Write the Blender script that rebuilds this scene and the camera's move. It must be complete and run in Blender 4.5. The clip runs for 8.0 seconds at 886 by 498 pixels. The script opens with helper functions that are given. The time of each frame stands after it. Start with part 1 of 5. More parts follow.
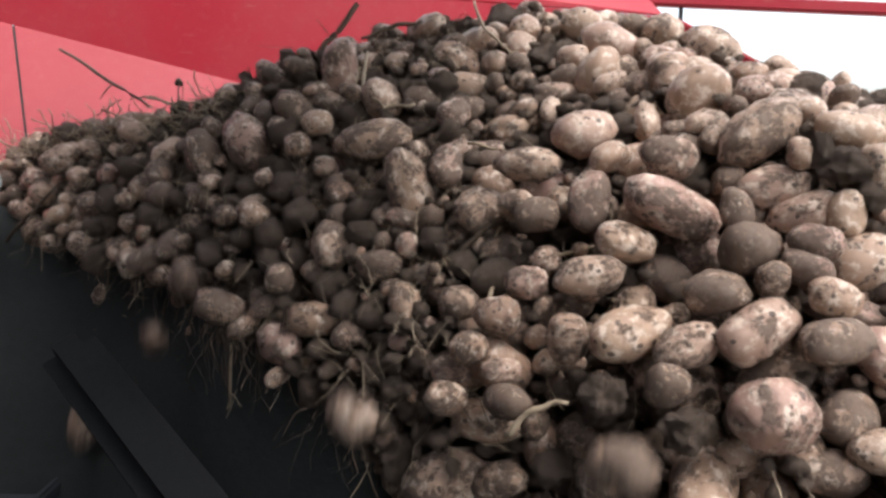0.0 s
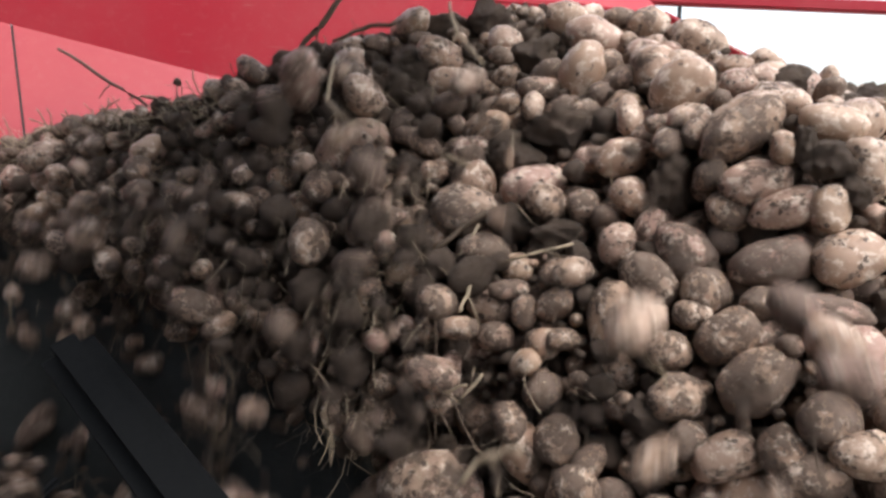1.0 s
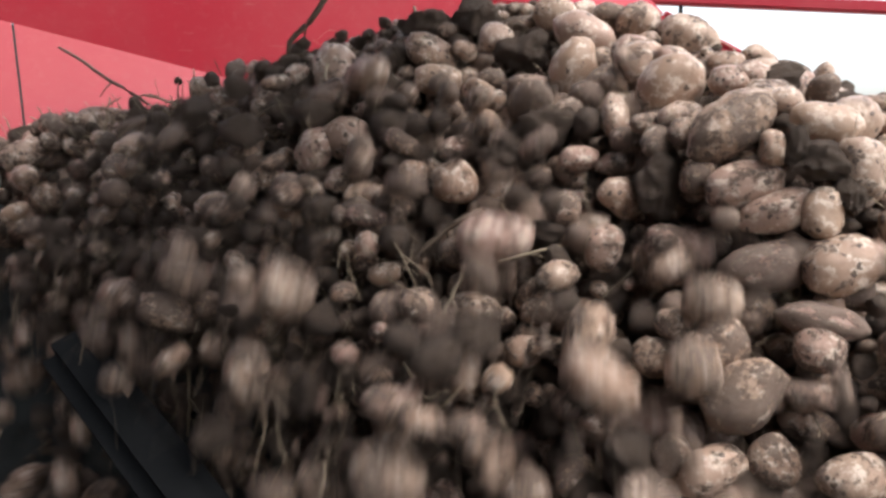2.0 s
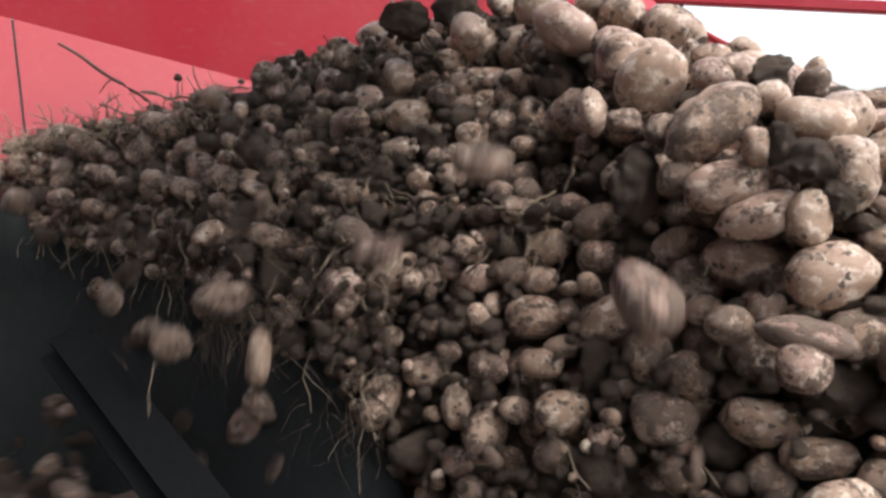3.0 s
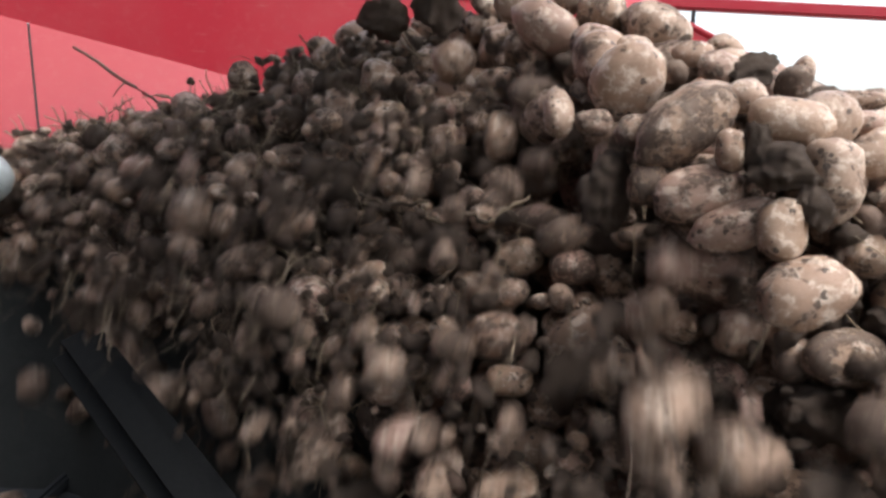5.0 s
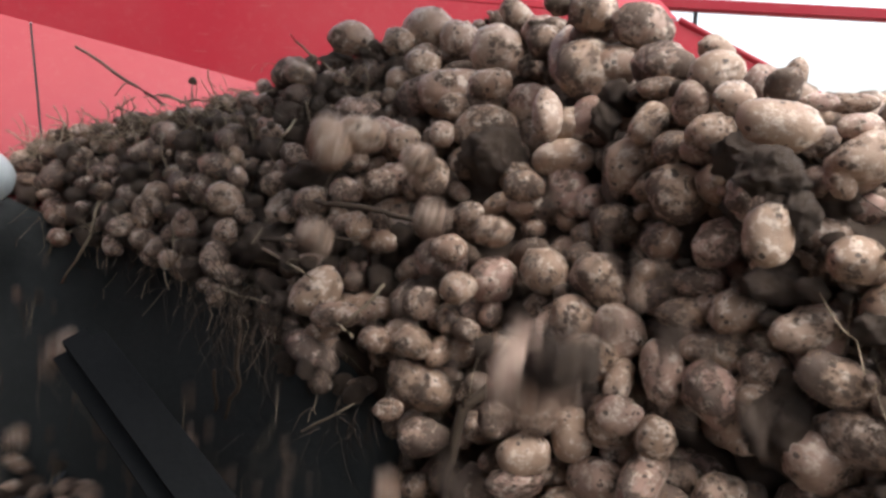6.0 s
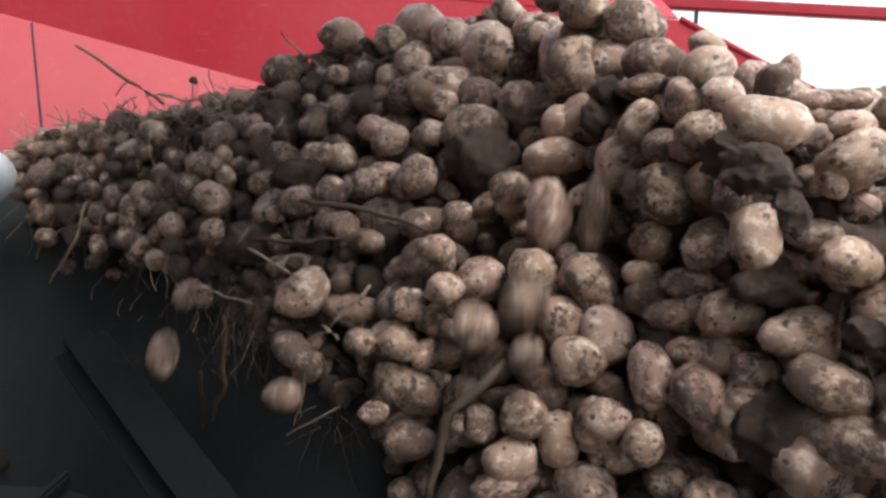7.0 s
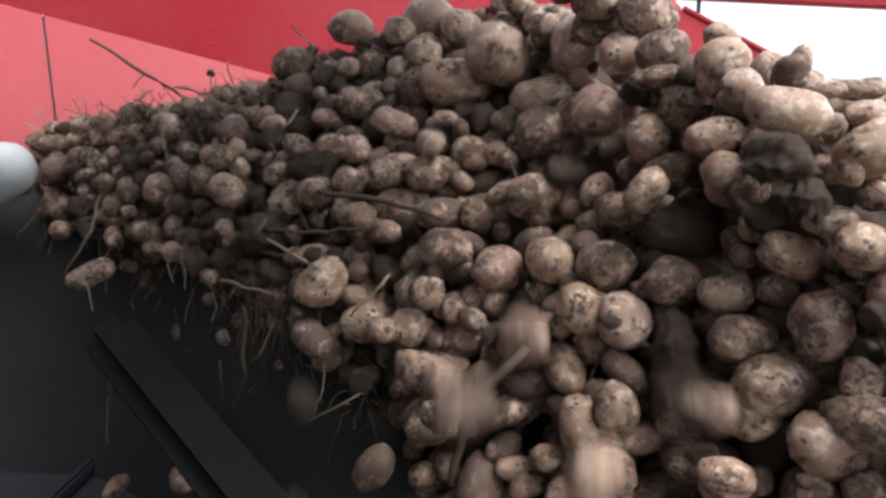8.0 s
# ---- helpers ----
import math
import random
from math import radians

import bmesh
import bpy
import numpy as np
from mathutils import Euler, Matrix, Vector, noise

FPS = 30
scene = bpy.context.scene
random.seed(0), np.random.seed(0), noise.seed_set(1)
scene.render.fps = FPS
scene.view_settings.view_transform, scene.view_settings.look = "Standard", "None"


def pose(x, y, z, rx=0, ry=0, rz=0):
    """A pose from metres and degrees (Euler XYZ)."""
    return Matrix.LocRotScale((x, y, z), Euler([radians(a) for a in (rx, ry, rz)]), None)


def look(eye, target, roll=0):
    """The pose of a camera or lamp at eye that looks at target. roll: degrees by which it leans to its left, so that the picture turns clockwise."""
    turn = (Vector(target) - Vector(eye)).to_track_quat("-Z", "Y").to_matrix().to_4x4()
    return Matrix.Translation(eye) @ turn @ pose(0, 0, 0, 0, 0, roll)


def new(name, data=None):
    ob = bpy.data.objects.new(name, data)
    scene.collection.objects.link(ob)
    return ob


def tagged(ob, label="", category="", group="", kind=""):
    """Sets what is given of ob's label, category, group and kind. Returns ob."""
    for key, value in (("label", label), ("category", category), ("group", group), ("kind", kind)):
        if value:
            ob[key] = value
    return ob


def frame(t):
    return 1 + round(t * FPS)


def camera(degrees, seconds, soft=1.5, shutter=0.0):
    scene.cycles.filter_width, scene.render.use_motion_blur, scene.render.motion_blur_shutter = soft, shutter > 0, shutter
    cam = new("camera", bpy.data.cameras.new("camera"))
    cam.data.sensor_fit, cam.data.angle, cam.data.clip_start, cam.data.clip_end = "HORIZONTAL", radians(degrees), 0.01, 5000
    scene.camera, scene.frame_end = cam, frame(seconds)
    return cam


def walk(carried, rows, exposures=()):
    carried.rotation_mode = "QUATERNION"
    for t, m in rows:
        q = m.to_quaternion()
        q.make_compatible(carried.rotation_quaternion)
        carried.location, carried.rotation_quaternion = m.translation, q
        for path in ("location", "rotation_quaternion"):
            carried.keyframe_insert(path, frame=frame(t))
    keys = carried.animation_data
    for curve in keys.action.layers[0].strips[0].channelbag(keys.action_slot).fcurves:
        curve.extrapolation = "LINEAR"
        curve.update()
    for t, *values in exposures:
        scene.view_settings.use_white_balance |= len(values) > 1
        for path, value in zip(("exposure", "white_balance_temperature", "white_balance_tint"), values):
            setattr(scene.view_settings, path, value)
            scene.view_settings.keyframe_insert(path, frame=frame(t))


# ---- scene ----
# ---------------------------------------------------------------- camera
cam = camera(64.0, 8.0, soft=2.8, shutter=0.5)
EYE = Vector((0.0, 0.0, 1.5))


def aim(yaw, pitch, roll, dx=0.0, dy=0.0):
    return pose(EYE.x + dx, EYE.y + dy, EYE.z, 90 + pitch, 0, yaw) @ pose(0, 0, 0, 0, 0, roll)


walk(cam, [
    (0.0, aim(0.00, -9.00, 0.00)),
    (0.5, aim(0.02, -9.02, -0.06)),
    (1.0, aim(-0.07, -9.07, -0.10)),
    (1.5, aim(0.00, -9.07, -0.08)),
    (3.0, aim(-0.09, -9.28, 0.28)),
    (3.5, aim(0.08, -9.23, 0.42)),
    (4.0, aim(0.32, -9.15, 0.48)),
    (4.5, aim(0.60, -9.00, 0.48)),
    (6.0, aim(0.80, -8.87, 0.78)),
    (6.5, aim(0.79, -8.87, 0.84)),
    (7.0, aim(0.86, -8.93, 0.75)),
    (7.5, aim(0.62, -9.29, 0.42, -0.018, -0.008)),
    (8.0, aim(0.52, -9.69, 0.39, -0.038, -0.026)),
])

# ---------------------------------------------------------------- light
world = bpy.data.worlds.new("overcast_sky")
scene.world = world
world.use_nodes = True
wn = world.node_tree
sky = wn.nodes.new("ShaderNodeTexSky")
sky.sky_type = "NISHITA"
sky.sun_disc = False
sky.sun_elevation, sky.sun_rotation = radians(62), radians(126)
sky.air_density, sky.dust_density, sky.ozone_density = 1.0, 3.2, 1.6
wn.nodes["Background"].inputs["Strength"].default_value = 0.15
veil = wn.nodes.new("ShaderNodeHueSaturation")     # thin cloud takes most of the blue
veil.inputs["Saturation"].default_value = 0.40
wn.links.new(sky.outputs["Color"], veil.inputs["Color"])
wn.links.new(veil.outputs["Color"], wn.nodes["Background"].inputs["Color"])

sun_data = bpy.data.lights.new("sun", "SUN")
sun_data.energy, sun_data.angle, sun_data.color = 0.848, radians(28), (0.98, 0.975, 1.0)
sun = new("sun", sun_data)
sun.matrix_world = look((1.1, -0.8, 2.6), (0, 0, 0))
scene.view_settings.exposure = 1.477


# ---------------------------------------------------------------- materials
def shader(name, rough=0.6, metal=0.0):
    mat = bpy.data.materials.new(name)
    mat.use_nodes = True
    nt = mat.node_tree
    b = nt.nodes["Principled BSDF"]
    b.inputs["Roughness"].default_value, b.inputs["Metallic"].default_value = rough, metal
    return mat, nt, b


def add(nt, kind, **values):
    n = nt.nodes.new(kind)
    for key, value in values.items():
        n.inputs[key].default_value = value
    return n


def noise_tex(nt, vec, scale, detail=4.0, rough=0.55):
    n = add(nt, "ShaderNodeTexNoise", Scale=scale, Detail=detail, Roughness=rough)
    nt.links.new(vec, n.inputs["Vector"])
    return n.outputs["Fac"]


def ramp(nt, fac, stops):
    n = nt.nodes.new("ShaderNodeValToRGB")
    e = n.color_ramp.elements
    e[0].position, e[0].color = stops[0][0], (*stops[0][1], 1)
    e[1].position, e[1].color = stops[-1][0], (*stops[-1][1], 1)
    for p, c in stops[1:-1]:
        e.new(p).color = (*c, 1)
    nt.links.new(fac, n.inputs["Fac"])
    return n.outputs["Color"]


def mix(nt, fac, a, b, mode="MIX"):
    n = nt.nodes.new("ShaderNodeMix")
    n.data_type, n.blend_type = "RGBA", mode
    for value, i in ((fac, 0), (a, 6), (b, 7)):
        if isinstance(value, (int, float)):
            n.inputs[i].default_value = value
        elif isinstance(value, tuple):
            n.inputs[i].default_value = (*value, 1)
        else:
            nt.links.new(value, n.inputs[i])
    return n.outputs[2]


def calc(nt, op, a, b=0.0, c=None, clamp=False):
    n = nt.nodes.new("ShaderNodeMath")
    n.operation, n.use_clamp = op, clamp
    for i, value in enumerate((a, b) if c is None else (a, b, c)):
        if isinstance(value, (int, float)):
            n.inputs[i].default_value = value
        else:
            nt.links.new(value, n.inputs[i])
    return n.outputs[0]


def relief(nt, b, height, strength, distance):
    n = add(nt, "ShaderNodeBump", Strength=strength, Distance=distance)
    nt.links.new(height, n.inputs["Height"])
    nt.links.new(n.outputs["Normal"], b.inputs["Normal"])


def skin(name, dirt, per_island=False):
    """Potato skin: tan, blotched, scabbed, with crumbs and a dried film of soil; dirt is the mean share that the soil covers."""
    k = 1.0 if per_island else 0.066     # single potatoes are unit meshes, scaled to size
    mat, nt, b = shader(name, 0.55)
    L = nt.links.new
    tc = nt.nodes.new("ShaderNodeTexCoord")
    if per_island:
        rnd = nt.nodes.new("ShaderNodeNewGeometry").outputs["Random Per Island"]
    else:
        rnd = nt.nodes.new("ShaderNodeObjectInfo").outputs["Random"]
    # each potato reads another part of the texture
    shift = nt.nodes.new("ShaderNodeVectorMath")
    shift.operation = "MULTIPLY_ADD"
    comb = nt.nodes.new("ShaderNodeCombineXYZ")
    for i, far in enumerate((37.3, 53.1, 23.7)):
        L(calc(nt, "MULTIPLY", rnd, far), comb.inputs[i])
    L(tc.outputs["Object"], shift.inputs[0])
    shift.inputs[1].default_value = (1, 1, 1) if per_island else (1.38, 1.0, 0.95)
    L(comb.outputs[0], shift.inputs[2])
    v = shift.outputs[0]
    tint = calc(nt, "FRACT", calc(nt, "MULTIPLY", rnd, 17.0))
    base = ramp(nt, tint, [(0.0, (0.44, 0.275, 0.195)), (0.35, (0.53, 0.36, 0.245)), (0.7, (0.58, 0.41, 0.305)), (1.0, (0.51, 0.30, 0.25))])
    mottled = mix(nt, calc(nt, "MULTIPLY", noise_tex(nt, v, 95 * k, 7, 0.65), 0.85), base, (0.27, 0.165, 0.11))
    # pale rubbed patches where the skin shows clean
    pale = calc(nt, "MULTIPLY", calc(nt, "SUBTRACT", noise_tex(nt, v, 58 * k, 7, 0.68), 0.50, clamp=True), 9.0, clamp=True)
    col = mix(nt, calc(nt, "MULTIPLY", pale, 0.85), mottled, (0.78, 0.64, 0.52))
    # reddish bruises
    bruise = calc(nt, "MULTIPLY", calc(nt, "SUBTRACT", noise_tex(nt, v, 30 * k, 4), 0.56, clamp=True), 5.0, clamp=True)
    col = mix(nt, calc(nt, "MULTIPLY", bruise, 0.5), col, (0.30, 0.155, 0.12))
    # dark scab spots and eyes
    vor = add(nt, "ShaderNodeTexVoronoi", Scale=56.0 * k, Randomness=1.0)
    L(v, vor.inputs["Vector"])
    spot = calc(nt, "LESS_THAN", calc(nt, "ADD", vor.outputs["Distance"], calc(nt, "MULTIPLY", noise_tex(nt, v, 150 * k, 4, 0.7), 0.5)), 0.47)
    keep = calc(nt, "GREATER_THAN", noise_tex(nt, v, 26 * k, 3), 0.46)
    spot = calc(nt, "MULTIPLY", spot, keep)
    col = mix(nt, calc(nt, "MULTIPLY", spot, 0.88), col, (0.055, 0.034, 0.025))
    # soil film and crumbs, far more on some potatoes than on others
    cover = calc(nt, "FRACT", calc(nt, "MULTIPLY", rnd, 41.0))
    edge = calc(nt, "SUBTRACT", 0.710 - dirt * 0.42, calc(nt, "MULTIPLY", cover, 0.13))
    soil = calc(nt, "ADD", calc(nt, "MULTIPLY", noise_tex(nt, v, 31 * k, 7, 0.66), 0.64), calc(nt, "MULTIPLY", noise_tex(nt, v, 130 * k, 6, 0.7), 0.36))
    mask = calc(nt, "MULTIPLY", calc(nt, "SUBTRACT", soil, edge), 16.0, clamp=True)
    grime = mix(nt, noise_tex(nt, v, 110 * k, 7, 0.75), (0.020, 0.013, 0.010), (0.230, 0.156, 0.114))
    thin = calc(nt, "MULTIPLY", noise_tex(nt, v, 20 * k, 5, 0.6), 0.04 + dirt * 0.60)
    col = mix(nt, thin, col, (0.22, 0.15, 0.110))
    col = mix(nt, calc(nt, "MULTIPLY", mask, 0.90), col, grime)
    L(col, b.inputs["Base Color"])
    L(calc(nt, "ADD", 0.38, calc(nt, "MULTIPLY", mask, 0.42)), b.inputs["Roughness"])
    h = calc(nt, "ADD", calc(nt, "MULTIPLY", mask, 0.9), calc(nt, "MULTIPLY", noise_tex(nt, v, 260 * k, 6, 0.7), 0.7))
    h = calc(nt, "SUBTRACT", h, calc(nt, "MULTIPLY", spot, 0.6))
    relief(nt, b, h, 0.7, 0.0030)
    return mat


def earth(name, k=1.0):
    mat, nt, b = shader(name, 0.85)
    v = nt.nodes.new("ShaderNodeTexCoord").outputs["Object"]
    n1, n2 = noise_tex(nt, v, 45 * k, 6, 0.65), noise_tex(nt, v, 240 * k, 6, 0.75)
    col = mix(nt, n1, (0.078, 0.053, 0.038), (0.175, 0.120, 0.086))
    col = mix(nt, calc(nt, "MULTIPLY", n2, 0.6), col, (0.21, 0.145, 0.102))
    nt.links.new(col, b.inputs["Base Color"])
    relief(nt, b, calc(nt, "ADD", n1, calc(nt, "MULTIPLY", n2, 0.9)), 1.0, 0.022)
    return mat


def paint(name, colour, rough=0.42):
    """Sprayed machine paint, dusty and scuffed."""
    mat, nt, b = shader(name, rough)
    b.inputs["Specular IOR Level"].default_value = 0.25
    v = nt.nodes.new("ShaderNodeTexCoord").outputs["Object"]
    dust = calc(nt, "MULTIPLY", calc(nt, "SUBTRACT", noise_tex(nt, v, 2.6, 6, 0.62), 0.42, clamp=True), 1.3, clamp=True)
    pale = tuple(0.88 * c + 0.12 * d for c, d in zip(colour, (0.62, 0.46, 0.38)))
    col = mix(nt, dust, colour, pale)
    fine = noise_tex(nt, v, 46, 6, 0.7)
    col = mix(nt, calc(nt, "MULTIPLY", calc(nt, "SUBTRACT", fine, 0.52, clamp=True), 1.6, clamp=True), col, pale)
    scr = add(nt, "ShaderNodeTexNoise", Scale=9.0, Detail=5.0)
    st = add(nt, "ShaderNodeMapping", Scale=(1.0, 1.0, 9.0), Rotation=(0.3, 0.5, 0.2))
    nt.links.new(v, st.inputs["Vector"])
    nt.links.new(st.outputs[0], scr.inputs["Vector"])
    scuff = calc(nt, "GREATER_THAN", scr.outputs["Fac"], 0.69)
    col = mix(nt, calc(nt, "MULTIPLY", scuff, 0.35), col, (0.36, 0.10, 0.09))
    nt.links.new(col, b.inputs["Base Color"])
    nt.links.new(calc(nt, "ADD", rough, calc(nt, "MULTIPLY", dust, 0.3)), b.inputs["Roughness"])
    relief(nt, b, fine, 0.12, 0.002)
    return mat


def plain(name, a, c, scale, rough, metal=0.0, bump=0.3, gloss=0.5):
    """A surface that wanders between two colours at a coarse and a fine scale."""
    mat, nt, b = shader(name, rough, metal)
    b.inputs["Specular IOR Level"].default_value = gloss
    v = nt.nodes.new("ShaderNodeTexCoord").outputs["Object"]
    n1, n2 = noise_tex(nt, v, scale, 5), noise_tex(nt, v, scale * 9, 4)
    f = calc(nt, "ADD", calc(nt, "MULTIPLY", n1, 0.6), calc(nt, "MULTIPLY", n2, 0.4))
    nt.links.new(mix(nt, f, a, c), b.inputs["Base Color"])
    relief(nt, b, n2, bump, 0.003)
    return mat


SKIN_CLEAN = skin("potato_skin_clean", 0.30)
SKIN = skin("potato_skin_soiled", 0.36)
SKIN_DIRTY = skin("potato_skin_muddy", 0.45)
SKIN_BODY = skin("potato_skin_heap", 0.40, True)
SKIN_MUD = skin("potato_skin_heap_muddy", 0.43, True)
EARTH = earth("damp_soil")
CLOD = earth("damp_soil_clod", 0.10)
RED = paint("red_machine_paint", (0.33, 0.014, 0.027))
# the foot sheets have their own, less saturated and rougher red
RED_FOOT = paint("foot_red_machine_paint", (0.30, 0.021, 0.032), 0.5)
RUBBER = plain("black_rubber", (0.04, 0.045, 0.05), (0.075, 0.08, 0.086), 7, 0.8, gloss=0.1)
APRON = plain("worn_rubber_sheet", (0.052, 0.058, 0.058), (0.10, 0.105, 0.103), 7, 0.8, gloss=0.1)
BEAM = plain("black_oily_steel", (0.013, 0.014, 0.015), (0.026, 0.026, 0.026), 9, 0.9, gloss=0.0)
STEEL = plain("dirty_dark_steel", (0.012, 0.013, 0.014), (0.032, 0.033, 0.033), 9, 0.65)
ZINC = plain("pale_grey_plastic", (0.50, 0.55, 0.54), (0.68, 0.72, 0.71), 12, 0.35)
STRAW = plain("dry_haulm", (0.20, 0.14, 0.09), (0.50, 0.40, 0.28), 30, 0.8)
TWIG = plain("brown_haulm", (0.045, 0.030, 0.021), (0.15, 0.105, 0.07), 30, 0.85)
ROOT = plain("dark_damp_roots", (0.030, 0.021, 0.015), (0.100, 0.068, 0.046), 30, 0.85)
FIELD = plain("bare_field", (0.13, 0.10, 0.07), (0.26, 0.22, 0.15), 0.4, 0.95)


# ---------------------------------------------------------------- building helpers
def finish(name, bm, material, smooth=True):
    me = bpy.data.meshes.new(name)
    bm.to_mesh(me)
    bm.free()
    me.materials.append(material)
    if smooth:
        me.shade_smooth()
    return me


def part(name, bm, material, parent, label="", smooth=False):
    ob = new(name, finish(name, bm, material, smooth))
    ob.parent = parent
    return tagged(ob, label) if label else ob


def sheet(bm, corners, thick, normal):
    """A flat plate with the given outline, thickened against its normal."""
    n = Vector(normal).normalized() * thick
    a = [bm.verts.new(c) for c in corners]
    c = [bm.verts.new(Vector(p) - n) for p in corners]
    bm.faces.new(a)
    bm.faces.new(list(reversed(c)))
    k = len(a)
    for i in range(k):
        bm.faces.new((a[i], c[i], c[(i + 1) % k], a[(i + 1) % k]))
    bmesh.ops.recalc_face_normals(bm, faces=bm.faces)


def box(bm, size, m, bevel=0.0):
    made = bmesh.ops.create_cube(bm, size=1.0, matrix=m @ Matrix.Diagonal((*size, 1)))
    if bevel:
        edges = list({e for v in made["verts"] for e in v.link_edges})
        bmesh.ops.bevel(bm, geom=edges, offset=bevel, segments=2, affect="EDGES")


def tube(bm, points, radii, sides=8):
    """A tapering tube along a line of points."""
    pts = [Vector(p) for p in points]
    rings = []
    for i, p in enumerate(pts):
        d = (pts[min(i + 1, len(pts) - 1)] - pts[max(i - 1, 0)]).normalized()
        a = d.orthogonal().normalized()
        c = d.cross(a)
        rings.append([bm.verts.new(p + (a * math.cos(k * math.tau / sides) + c * math.sin(k * math.tau / sides)) * radii[i]) for k in range(sides)])
    for r0, r1 in zip(rings, rings[1:]):
        for k in range(sides):
            bm.faces.new((r0[k], r0[(k + 1) % sides], r1[(k + 1) % sides], r1[k]))
    bm.faces.new(list(reversed(rings[0])))
    bm.faces.new(rings[-1])


# ---------------------------------------------------------------- the heap's shape and flow
# how far the moving floor has carried the heap: seconds, x, y, z
FLOW = np.array([(0, 0, 0, 0), (0.5, -.016, -.012, .004), (1, -.027, -.021, .005), (1.5, -.039, -.035, .005),
                 (3, -.095, -.112, .007), (3.5, -.115, -.134, .008), (4, -.130, -.148, .009), (4.5, -.143, -.159, .010),
                 (6, -.170, -.178, .008), (6.5, -.178, -.186, .008), (7, -.187, -.194, .009), (7.5, -.192, -.198, .008), (8, -.197, -.202, .008)])


def flow(t):
    return np.array([np.interp(t, FLOW[:, 0], FLOW[:, i]) for i in (1, 2, 3)])


def slope(x, z):
    """The y of the heap's face at the start."""
    z = np.clip(z, 0.7, 1.85) - 1.5
    bulge = 0.13 * np.exp(-((x - .39) / .14) ** 2 - ((z - .01) / .08) ** 2)
    return -bulge + 1.0442 - .4967 * x + 1.3529 * z + .092 * x * x + .6911 * x * z + .9963 * z * z - 1.2652 * z ** 3


def face(x, z, t):
    """The y of the heap's face at t: the steep side crumbles as fast as it is fed, the firm side comes along with the floor."""
    s = flow(t)
    w = np.clip((x + .6 * (z - 1.5) - .1) / .3, 0, 1)
    w = w * w * (3 - 2 * w)
    return (1 - w) * slope(x, z) + w * (slope(x - s[0], z) + s[1])


def crest(x, t):
    """The height of the heap's top."""
    x = x - flow(t)[0] * np.clip((x - .05) / .25, 0, 1)
    return np.interp(x, (-1.0, -.93, -.53, -.41, -.335, -.20, .017, .175, .307, .432, .515, .6, .9, 1.2),
                     (1.44, 1.50, 1.555, 1.59, 1.645, 1.68, 1.725, 1.755, 1.715, 1.63, 1.565, 1.555, 1.54, 1.50))


def brink(x):
    """The height of the lower edge, over which potatoes drop."""
    return np.interp(x, (-1.0, -.95, -.82, -.57, -.40, -.295, -.20, -.13, -.07, -.02), (1.36, 1.34, 1.28, 1.275, 1.245, 1.20, 1.16, 1.13, 1.06, .8))

# ---------------------------------------------------------------- the bunker and what lies round it
def ground():
    bm = bmesh.new()
    bmesh.ops.create_grid(bm, x_segments=40, y_segments=40, size=900)
    tagged(new("ground", finish("ground", bm, FIELD)), "bare brown harvested field under a bright sky", "ground", kind="structure")


ground()

WALL_OUT = Vector((0.365, -0.931, 0.0))


def on_wall(s, z, out=0.0):
    """A point s metres along the bunker's far wall."""
    d = Vector((0.931, 0.365, 0.0))
    p = Vector((-1.35, 1.78, 0.0)) + d * s + WALL_OUT * out
    return (p.x, p.y, z)


def bunker_wall():
    """The painted sheet wall behind the heap: a steep middle sheet, a sloping foot sheet in two lengths and a leaning top sheet."""
    root = tagged(new("bunker_wall"), "red painted folded sheet steel bunker wall, dusty and scuffed", "wall", kind="structure")
    def fold_z(s):
        return 1.845 - 0.233 * s

    bm = bmesh.new()
    sheet(bm, [on_wall(-1.2, fold_z(-1.2)), on_wall(2.6, fold_z(2.6)), on_wall(4.0, 1.1), on_wall(4.0, 1.34), on_wall(2.30, 1.922), on_wall(1.0, 1.925), on_wall(-1.2, 2.06)], 0.006, WALL_OUT)
    part("middle_sheet", bm, RED, root)
    lean = 0.085     # the seam runs aslant
    for a, c in ((-1.2, 0.268), (0.274, 2.6)):
        bm = bmesh.new()
        sheet(bm, [on_wall(a, fold_z(a), 0.003), on_wall(c, fold_z(c), 0.003), on_wall(c + lean * (c < 1), 1.05, 0.003 + 0.62 * (fold_z(c) - 1.05)), on_wall(a + lean * (a > 0), 1.05, 0.003 + 0.62 * (fold_z(a) - 1.05))], 0.006, WALL_OUT + Vector((0, 0, 0.6)))
        part("foot_sheet", bm, RED_FOOT, root, "red sloping sheet, a slightly duller red than the sheet above")
    bm = bmesh.new()
    z0 = fold_z(0.27) - 0.001
    sheet(bm, [on_wall(0.25, z0, -0.006), on_wall(0.29, z0, -0.006), on_wall(0.29 + lean, 1.05, -0.01 + 0.62 * (z0 - 1.05)), on_wall(0.25 + lean, 1.05, -0.01 + 0.62 * (z0 - 1.05))], 0.004, WALL_OUT + Vector((0, 0, 0.6)))
    part("joint_strip", bm, STEEL, root)
    bm = bmesh.new()
    sheet(bm, [on_wall(1.0, 1.928), on_wall(2.29, 1.928), on_wall(2.2, 2.12, -0.16), on_wall(-1.2, 2.26, -0.16), on_wall(-1.2, 2.063)], 0.006, WALL_OUT + Vector((0, 0, 0.8)))
    part("top_sheet", bm, RED, root)
    bm = bmesh.new()
    tube(bm, [on_wall(2.30, 1.925, 0.0), on_wall(4.0, 1.345, 0.0)], [0.012, 0.012])
    part("edge_bead", bm, RED, root, smooth=True)


bunker_wall()


